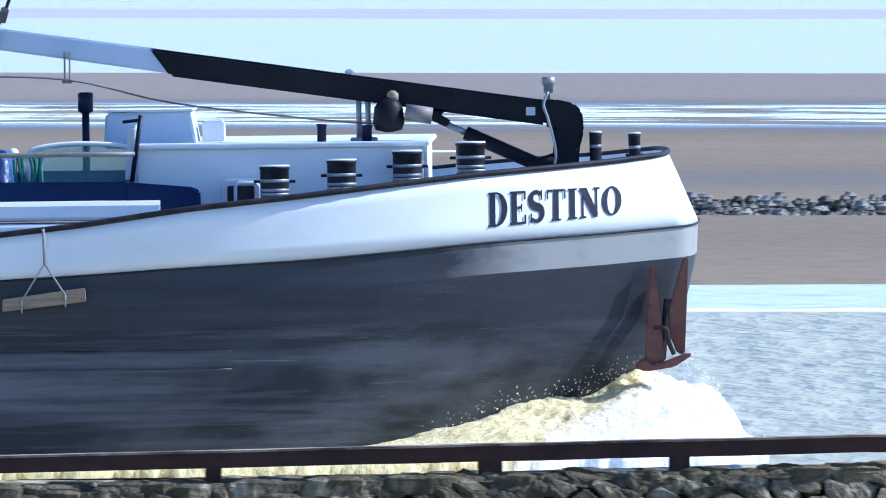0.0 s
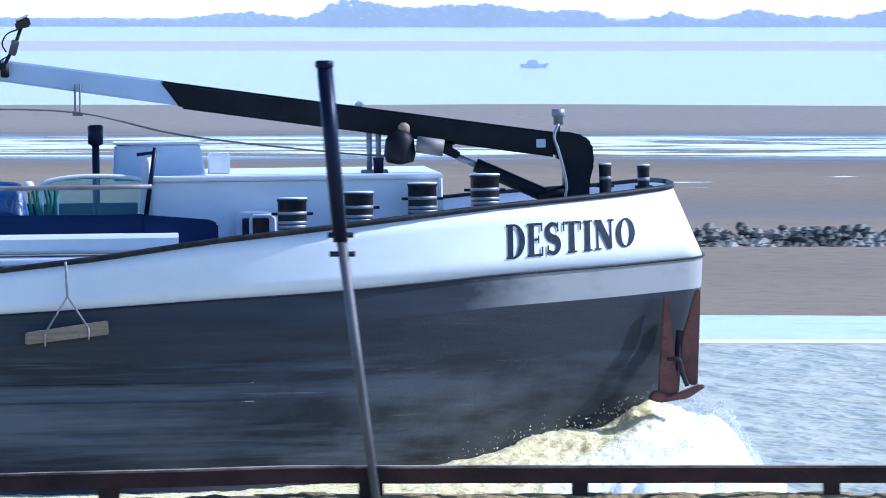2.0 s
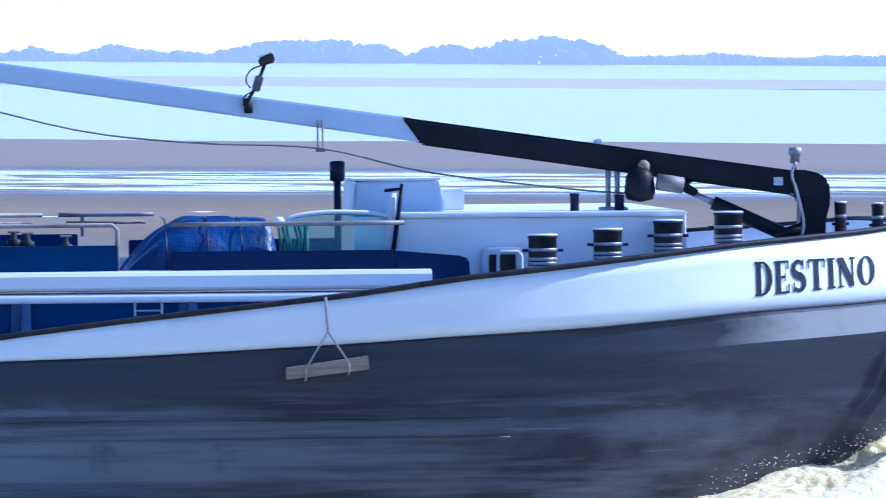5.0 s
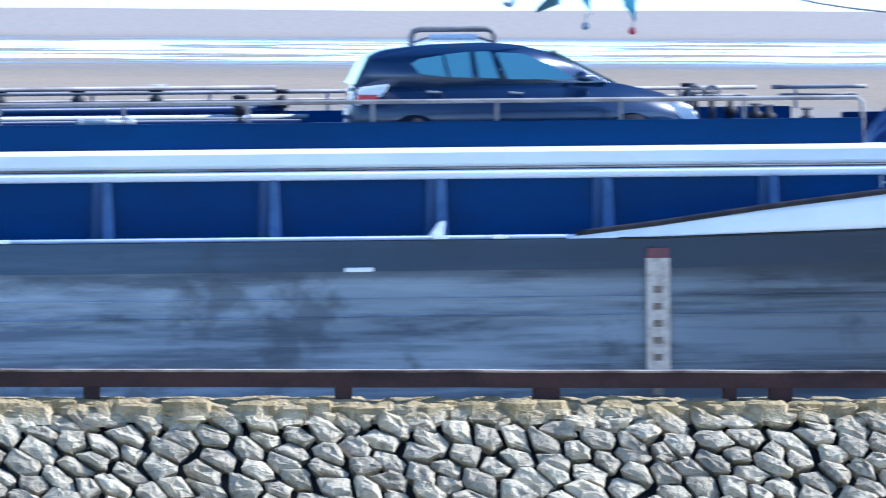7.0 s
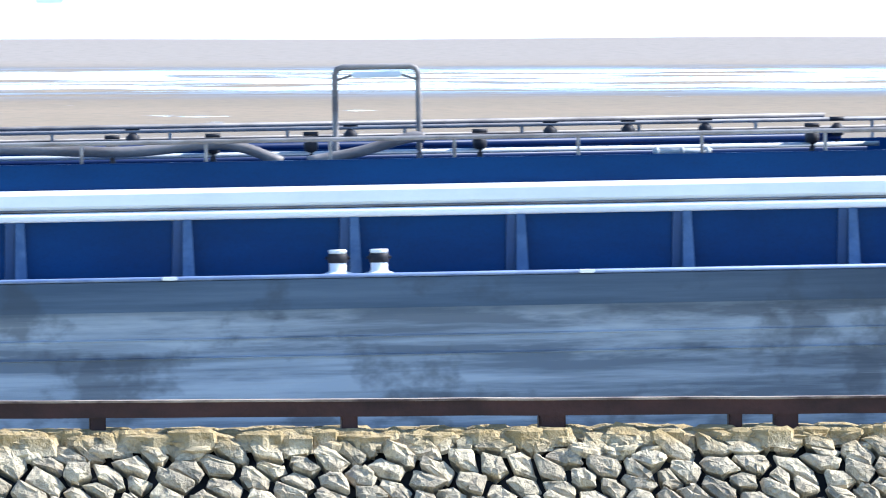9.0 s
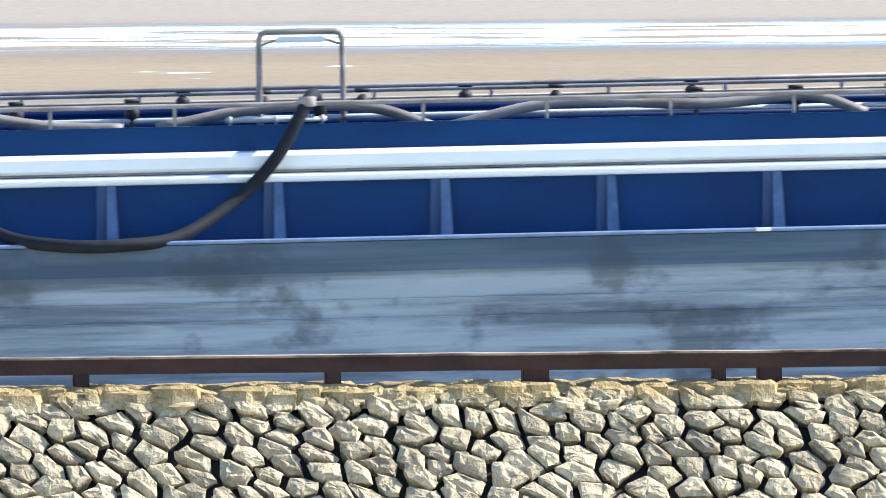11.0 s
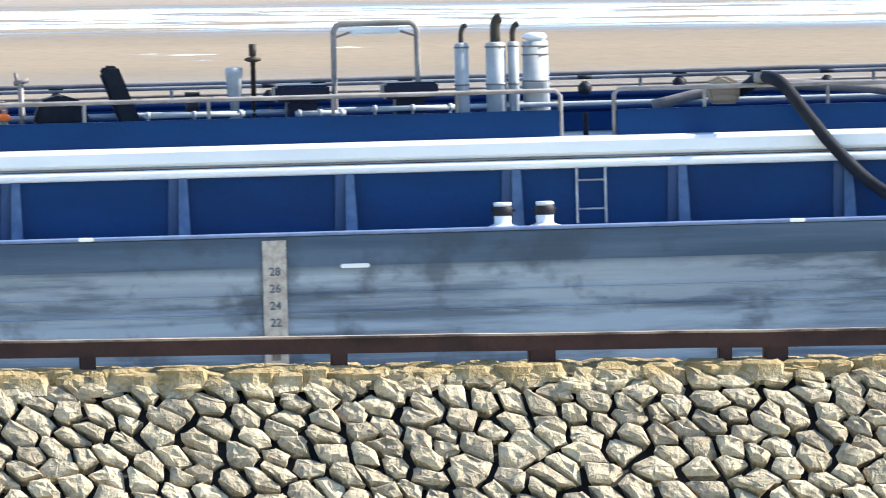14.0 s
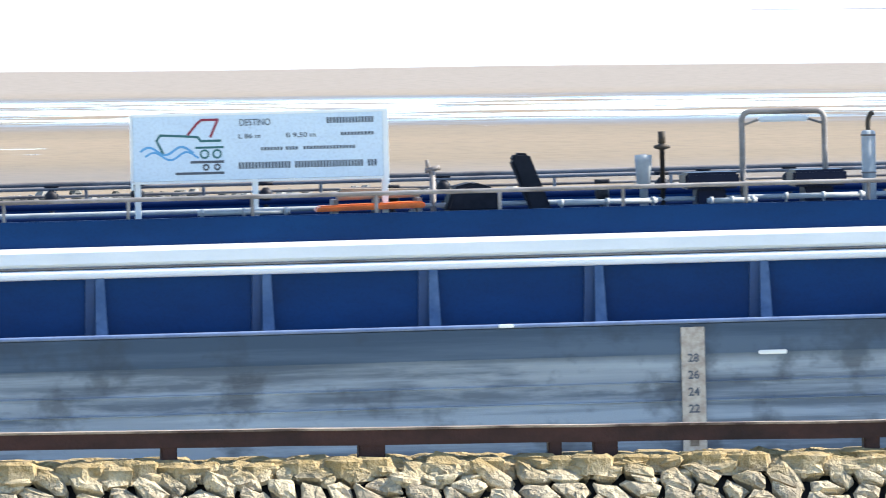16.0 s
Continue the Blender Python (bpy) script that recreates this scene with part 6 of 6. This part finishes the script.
def foam_clots(count, seed, lift, spread, material, span=(-2.4, 1.6, 0.8)):
    """Loose clots and drops over the wave, as one rigid burst."""
    rng = random.Random(seed)
    c = carried("splash", "burst of white drops over the bow wave", "splash", (0, 0, 0))
    c["kind"] = "stuff"
    verts, faces = [], []
    for k in range(count):
        x = rng.triangular(*span)
        top = wave_top(x) + 0.05
        yh = -half_breadth(min(x, -0.3), 0.4) + max(0.0, x + 0.3) * 0.45
        w = rng.random() ** 1.5
        z = top * (1 - 0.8 * w) * rng.uniform(0.8, 1.05) + lift * rng.random() ** 4
        y = yh + 0.1 - w * 1.8 + rng.uniform(-spread, spread)
        r = rng.uniform(0.004, 0.011) if z < top * 1.03 else rng.uniform(0.003, 0.007)
        b0 = len(verts)
        for dx, dy, dz in ((1, 0, 0), (-1, 0, 0), (0, 1, 0), (0, -1, 0), (0, 0, 1), (0, 0, -1)):
            q = r * rng.uniform(0.6, 1.4)
            verts.append((x + dx * q, y + dy * q, z + dz * q))
        for a, b, e in ((0, 2, 4), (2, 1, 4), (1, 3, 4), (3, 0, 4), (2, 0, 5), (1, 2, 5), (3, 1, 5), (0, 3, 5)):
            faces.append((b0 + a, b0 + b, b0 + e))
    me = bpy.data.meshes.new("drops")
    me.from_pydata(verts, [], faces)
    me.materials.append(material)
    ob = new("drops", me)
    ob.parent = c
    return c


bow_wave()
SPLASH = [foam_clots(420, 21, 0.10, 0.1, FOAM), foam_clots(260, 22, 0.14, 0.15, FOAM), foam_clots(1500, 23, 0.22, 0.25, SPRAY, (0.3, 2.15, 1.4))]


def side_splash():
    """A lump of brown spray that slaps up the side behind the bow wave."""
    rng = random.Random(31)
    c = carried("splash", "brown and white spray slapping up the black side", "splash", (-2.75, -4.75, 0))
    c["kind"] = "stuff"
    verts, faces = [], []
    for k in range(2600):
        x = rng.gauss(0, 0.40)
        z = (0.22 + 0.44 * math.exp(-((x - 0.05) / 0.35) ** 2) + 0.16 * noise.noise((x * 5, 0, 0))) * rng.random() ** 0.8 + 0.16 * rng.random() ** 5
        y, r = -0.25 + rng.uniform(-0.25, 0.2), rng.uniform(0.004, 0.018) * (1.15 - 0.6 * z)
        b0 = len(verts)
        for dx, dy, dz in ((1, 0, 0), (-1, 0, 0), (0, 1, 0), (0, -1, 0), (0, 0, 1), (0, 0, -1)):
            q = r * rng.uniform(0.6, 1.5)
            verts.append((x + dx * q, y + dy * q, z + dz * q))
        for a, b, e in ((0, 2, 4), (2, 1, 4), (1, 3, 4), (3, 0, 4), (2, 0, 5), (1, 2, 5), (3, 1, 5), (0, 3, 5)):
            faces.append((b0 + a, b0 + b, b0 + e))
    me = bpy.data.meshes.new("drops")
    me.from_pydata(verts, [], faces)
    me.materials.append(SIDEFOAM)
    ob = new("drops", me)
    ob.parent = c
    return c


SLAP = side_splash()


def shore_ripple():
    """Thin line of breaking wash where the river meets the flat."""
    verts, faces = [], []
    rng = random.Random(2)
    n = 900
    for i in range(n + 1):
        x = -70 + 170 * i / n
        y = 187.5 + 0.5 * noise.noise((x * 0.07, 0, 0))
        h = 0.05 + 0.05 * noise.noise((x * 0.5, 3, 0))
        for dy, z in ((-0.5, 0.0), (-0.1, max(0.01, h)), (0.25, max(0.008, h * 0.7)), (0.6, 0.0)):
            verts.append((x, y + dy, z + 0.004))
    for i in range(n):
        for k in range(3):
            faces.append((i * 4 + k, i * 4 + 4 + k, i * 4 + 5 + k, i * 4 + 1 + k))
    me = bpy.data.meshes.new("wash")
    me.from_pydata(verts, [], faces)
    me.materials.append(SPRAY)
    tagged(new("wash", me), "thin white line of wash along the mud", "wash", "", "stuff")


shore_ripple()


# ---- training wall: beam on piles, marker pole, stone slope ----
WALL_Y = 79.4


def beam_top(x):
    return 2.485 - 0.026 * max(0.0, 2.0 - x)


def waling():
    w = empty("waling_beam", "rusty brown steel waling beam on short piles", "beam")
    joints = [-10, -5.2, 0.58, 5.94, 11.3, 16]
    for a, b in zip(joints, joints[1:]):
        # the thin upper strip paints a sunlit edge along the beam
        for (z0, z1, m, nm, y0, y1) in ((-0.125, -0.012, BEAM, "beam", -0.07, 0.07), (-0.012, 0.004, BEAMTOP, "cap", -0.085, 0.10)):
            bm = B()
            n = 12
            rows = []
            for k in range(n + 1):
                x = a + (b - a) * k / n
                wob = 0.006 * noise.noise((x * 1.7, 0, 0))
                rows.append([bm.verts.new((x, WALL_Y + y + wob, beam_top(x) + z + wob)) for y, z in ((y0, z0), (y1, z0), (y1, z1), (y0, z1))])
            for p, q in zip(rows, rows[1:]):
                for k in range(4):
                    bm.faces.new((p[k], p[(k + 1) % 4], q[(k + 1) % 4], q[k]))
            if a == joints[0]:
                bm.faces.new(rows[0][::-1])
            if b == joints[-1]:
                bm.faces.new(rows[-1])
            bmesh.ops.recalc_face_normals(bm, faces=bm.faces[:])
            part(nm, bm, m, w)
    for x, wd in ((-8.9, 0.05), (-7.0, 0.05), (-4.9, 0.06), (-2.87, 0.06), (-0.82, 0.09), (0.58, 0.08), (2.52, 0.09), (4.07, 0.06), (5.94, 0.06), (7.45, 0.1), (8.82, 0.05), (9.2, 0.09), (11.2, 0.06), (13.0, 0.08)):
        bm = B()
        z = beam_top(x) - 0.1
        box(bm, x - wd, x + wd, WALL_Y - 0.06, WALL_Y + 0.09, 0.3, z, 0.012)
        part("pile", bm, BEAM, w)


waling()


def marker_pole():
    p = empty("marker_pole", "leaning dark marker pole with a paler lower half", "pole")
    bm = B()
    rod(bm, (2.60, WALL_Y - 0.14, 1.9), (2.28, WALL_Y - 0.14, 4.3), 0.03, 0.04, n=10)
    part("lower_pole", bm, POLEGREY, p, "grey weathered lower pole", True)
    bm = B()
    rod(bm, (2.29, WALL_Y - 0.14, 4.15), (2.17, WALL_Y - 0.14, 5.46), 0.055, 0.06, n=12)
    lathe(bm, [(0.05, 0.0), (0.07, 0.01), (0.07, 0.05), (0.05, 0.06)], 2.17, WALL_Y - 0.14, 5.43, 12)
    part("upper_pole", bm, NAVY, p, "dark upper pole", True)
    for z in (4.2, 4.06):
        f = (z - 4.15) / 1.31
        bm = B()
        rod(bm, (2.29 - 0.12 * f - 0.09, WALL_Y - 0.14, z), (2.29 - 0.12 * f + 0.10, WALL_Y - 0.14, z), 0.02, n=8)
        part("clamp", bm, DARK, p)


marker_pole()


def stone_slope():
    """Pitched stone face of the wall: irregular blocks, each its own piece, bedded in dark silt."""
    rng = random.Random(17)
    ang = radians(48)
    y_top, z_top = WALL_Y - 0.16, 2.25
    place = lambda x, s, h: Vector((x, y_top - s * math.cos(ang) - h * math.sin(ang), z_top - 0.026 * max(0.0, 2.0 - x) - s * math.sin(ang) + h * math.cos(ang)))
    slope = empty("stone_slope", "pitched slope of grey basalt blocks with lichen along the crest", "stone slope")
    bm = B()
    rows = [[bm.verts.new(place(x, s, -0.13)) for x in (-14, -6, 0, 2, 6, 12, 20)] for s in (0.0, 1.5, 3.8)]
    for a, b in zip(rows, rows[1:]):
        for i in range(len(a) - 1):
            bm.faces.new((a[i], b[i], b[i + 1], a[i + 1]))
    crest = [bm.verts.new((x, y_top + 0.5, 1.9)) for x in (-14, -6, 0, 2, 6, 12, 20)]
    for i in range(6):
        bm.faces.new((rows[0][i], rows[0][i + 1], crest[i + 1], crest[i]))
    part("bedding", bm, DIRT, slope, "dark silt between the stones")
    d = 0.156
    pts, key = [], {}
    # rows run down a slant, so that blocks lie elongated along it and stretch down the slope
    ca, sa_ = math.cos(radians(27)), math.sin(radians(27))
    lay = lambda a, b: (-7.2 + a * 1.75 * ca - b * 1.12 * sa_, (a * 1.75 * sa_ + b * ca) * 0.84 / 0.77)
    for r in range(-150, 55):
        for c in range(-20, 104):
            a, b = (c + 0.5 * (r % 2) + rng.uniform(-0.36, 0.36)) * d, (r + rng.uniform(-0.34, 0.34)) * d * 0.866
            p = lay(a, b)
            if -8 < p[0] < 14.5 and -0.4 < p[1] < 3.4 and rng.random() > 0.04:
                key[(r, c)] = len(pts)
                pts.append((a, b))

    def cell(r, c):
        p = pts[key[(r, c)]]
        poly = [(p[0] - 0.5, p[1] - 0.5), (p[0] + 0.5, p[1] - 0.5), (p[0] + 0.5, p[1] + 0.5), (p[0] - 0.5, p[1] + 0.5)]
        for dr in (-2, -1, 0, 1, 2):
            for dc in (-2, -1, 0, 1, 2):
                if (dr or dc) and (r + dr, c + dc) in key:
                    q = pts[key[(r + dr, c + dc)]]
                    mx, my, nx, ny = (p[0] + q[0]) / 2, (p[1] + q[1]) / 2, q[0] - p[0], q[1] - p[1]
                    out = []
                    for i in range(len(poly)):
                        a, b = poly[i], poly[(i + 1) % len(poly)]
                        da, db = (a[0] - mx) * nx + (a[1] - my) * ny, (b[0] - mx) * nx + (b[1] - my) * ny
                        if da <= 0:
                            out.append(a)
                        if (da < 0 < db) or (db < 0 < da):
                            t = da / (da - db)
                            out.append((a[0] + (b[0] - a[0]) * t, a[1] + (b[1] - a[1]) * t))
                    poly = out
                    if len(poly) < 3:
                        return None
        return poly

    rest_v, rest_f, made = [], [], 0
    cells = sorted(key, key=lambda k: lay(*pts[key[k]])[1])
    for r, c in cells:
        poly = cell(r, c)
        if not poly:
            continue
        poly = [lay(*q) for q in poly]
        # the top course ends in a straight line
        cut = []
        for a, b in zip(poly, poly[1:] + poly[:1]):
            if a[1] >= -0.02:
                cut.append(a)
            if (a[1] + 0.02) * (b[1] + 0.02) < 0:
                t = (a[1] + 0.02) / (a[1] - b[1])
                cut.append((a[0] + (b[0] - a[0]) * t, -0.02))
        poly = cut
        if len(poly) < 3 or max(q[1] for q in poly) < 0.05:
            continue
        cx, cs = sum(q[0] for q in poly) / len(poly), sum(q[1] for q in poly) / len(poly)
        if cs < 0.07 or cs > 3.1 or not -7.5 < cx < 14:
            continue
        # drop very short sides so that blocks stay chunky
        poly = [q for i, q in enumerate(poly) if math.dist(q, poly[i - 1]) > 0.035]
        if len(poly) < 3:
            continue
        # worn corners
        poly = [(a[0] + (b[0] - a[0]) * t, a[1] + (b[1] - a[1]) * t) for a, b in zip(poly, poly[1:] + poly[:1]) for t in (0.07, 0.93)]
        gap = rng.uniform(0.79, 0.91)
        hh = rng.uniform(-0.025, 0.02)
        tilt = (rng.uniform(-0.3, 0.16), rng.uniform(-0.24, 0.24))
        n = len(poly)
        v = []
        for k, (sc, h) in enumerate(((gap * 0.58, -0.15), (gap * 0.99, hh - 0.03), (gap * 0.92, hh - 0.003), (gap * 0.5, hh + 0.014))):
            for q in poly:
                jx, js = rng.uniform(-0.012, 0.012), rng.uniform(-0.014, 0.014)
                x, s = cx + (q[0] - cx) * sc + jx, cs + (q[1] - cs) * sc + js
                v.append(place(x, s, h + (tilt[0] * (x - cx) + tilt[1] * (s - cs) + rng.uniform(-0.009, 0.009) if k else 0)))
        v.append(place(cx + rng.uniform(-0.03, 0.03), cs + rng.uniform(-0.03, 0.03), hh + rng.uniform(-0.01, 0.022)))
        f = []
        for k in range(3):
            for i in range(n):
                f.append((k * n + i, k * n + n + i, k * n + n + (i + 1) % n, k * n + (i + 1) % n))
        for i in range(n):
            f.append((3 * n + i, 4 * n, 3 * n + (i + 1) % n))
        if 2.6 < cx < 11.0 and cs < 1.6 and made < 300:
            me = bpy.data.meshes.new("stone")
            me.from_pydata(v, [], f)
            me.materials.append(STONE)
            ob = new("stone", me)
            ob.parent = slope
            made += 1
        else:
            b0 = len(rest_v)
            rest_v += v
            rest_f += [tuple(b0 + i for i in t) for t in f]
    # flat crest of small, lichen-grown stones behind the top course
    for k in range(900):
        x, y = rng.uniform(-7.5, 14), y_top + rng.uniform(0.0, 0.5)
        r, z = rng.uniform(0.06, 0.15), 2.235 - 0.026 * max(0.0, 2.0 - x) + rng.uniform(-0.03, 0.025)
        b0 = len(rest_v)
        for q, h in ((1.0, -0.12), (0.95, 0.0), (0.6, 0.022)):
            for i in range(7):
                w = r * q * rng.uniform(0.8, 1.2)
                rest_v.append(Vector((x + w * 1.5 * math.cos(i * 0.898), y + w * math.sin(i * 0.898), z + h + rng.uniform(-0.006, 0.006))))
        for j in range(2):
            rest_f += [(b0 + j * 7 + i, b0 + j * 7 + (i + 1) % 7, b0 + j * 7 + 7 + (i + 1) % 7, b0 + j * 7 + 7 + i) for i in range(7)]
        rest_f.append(tuple(b0 + 14 + i for i in range(7)))
    # broken edge of thin slabs along the crest
    for k in range(300):
        x, w = rng.uniform(-7.5, 14), rng.uniform(-0.11, 0.12)
        y, z = y_top + w, 2.21 - 0.026 * max(0.0, 2.0 - x) + min(0.0, w) * 1.0 + rng.uniform(-0.02, 0.02)
        r, th, ty, tx = rng.uniform(0.04, 0.09), rng.uniform(0.015, 0.04), rng.uniform(0.0, 0.9), rng.uniform(-0.2, 0.2)
        b0 = len(rest_v)
        for q, h in ((0.6, -0.05), (1.0, -0.005), (0.9, th * 0.7), (0.5, th)):
            for i in range(7):
                u = r * q * rng.uniform(0.75, 1.25)
                dx, dy = u * 1.6 * math.cos(i * 0.898), u * math.sin(i * 0.898)
                rest_v.append(Vector((x + dx, y + dy, z + h + dy * ty + dx * tx)))
        for j in range(3):
            rest_f += [(b0 + j * 7 + i, b0 + j * 7 + (i + 1) % 7, b0 + j * 7 + 7 + (i + 1) % 7, b0 + j * 7 + 7 + i) for i in range(7)]
        rest_f.append(tuple(b0 + 21 + i for i in range(7)))
    me = bpy.data.meshes.new("stones")
    me.from_pydata(rest_v, [], rest_f)
    me.materials.append(STONE)
    ob = tagged(new("stones", me), "", "", "", "stuff")
    ob.parent = slope


stone_slope()


# ---- what moves ----
def motions():
    rows = [(t, ship_pose(t, dx)) for t, dx in RUN]
    for ob in CARRIED:
        at = Matrix.Translation(ob["at"]) if "at" in ob else Matrix.Identity(4)
        if ob in SPLASH:
            k = SPLASH.index(ob)
            walk(ob, [(t / 5, ship_pose(t / 5, float(np.interp(t / 5, [a for a, b in RUN], [b for a, b in RUN]))) @ Matrix.Translation((0.05 * math.sin(t * 1.7 + k * 2), -0.05 * k, 0.06 * math.sin(t * (2.3 + 0.4 * k) + k * 1.9)))) for t in range(0, 81)])
        elif ob is SLAP:
            # it rises out of the wash, hangs a moment and falls back
            walk(ob, [(t / 5, ship_pose(t / 5, float(np.interp(t / 5, [a for a, b in RUN], [b for a, b in RUN]))) @ at @ Matrix.Translation((0, 0, float(np.interp(t / 5, [5.55, 5.8, 6.0, 6.2, 6.4, 6.7], [-1.1, -0.5, 0.0, 0.0, -0.15, -1.1]))))) for t in range(0, 81)])
        elif any(ob is f[0] for f in FLAGS):
            k = 1 if ob is FLAGS[0][0] else 2
            walk(ob, [(t / 5, ship_pose(t / 5, float(np.interp(t / 5, [a for a, b in RUN], [b for a, b in RUN]))) @ at @ pose(0, 0, 0, 7 * math.sin(t * 1.1 + k), 4 * math.sin(t * 0.9 + 2 * k), 8 * math.sin(t * 0.7 + k))) for t in range(0, 81)])
        else:
            walk(ob, [(t, m @ at) for t, m in rows])
        if "at" in ob:
            del ob["at"]
    for c, strips in FLAGS:
        for p, drop, k in strips:
            walk(p, [(t / 5, Matrix.Translation((0, 0, -drop)) @ pose(0, 0, 0, 6 * math.sin(t * 1.6 + k * 0.7), 2 * math.sin(t * 1.9 + k * 0.6), 0)) for t in range(0, 81)])


motions()
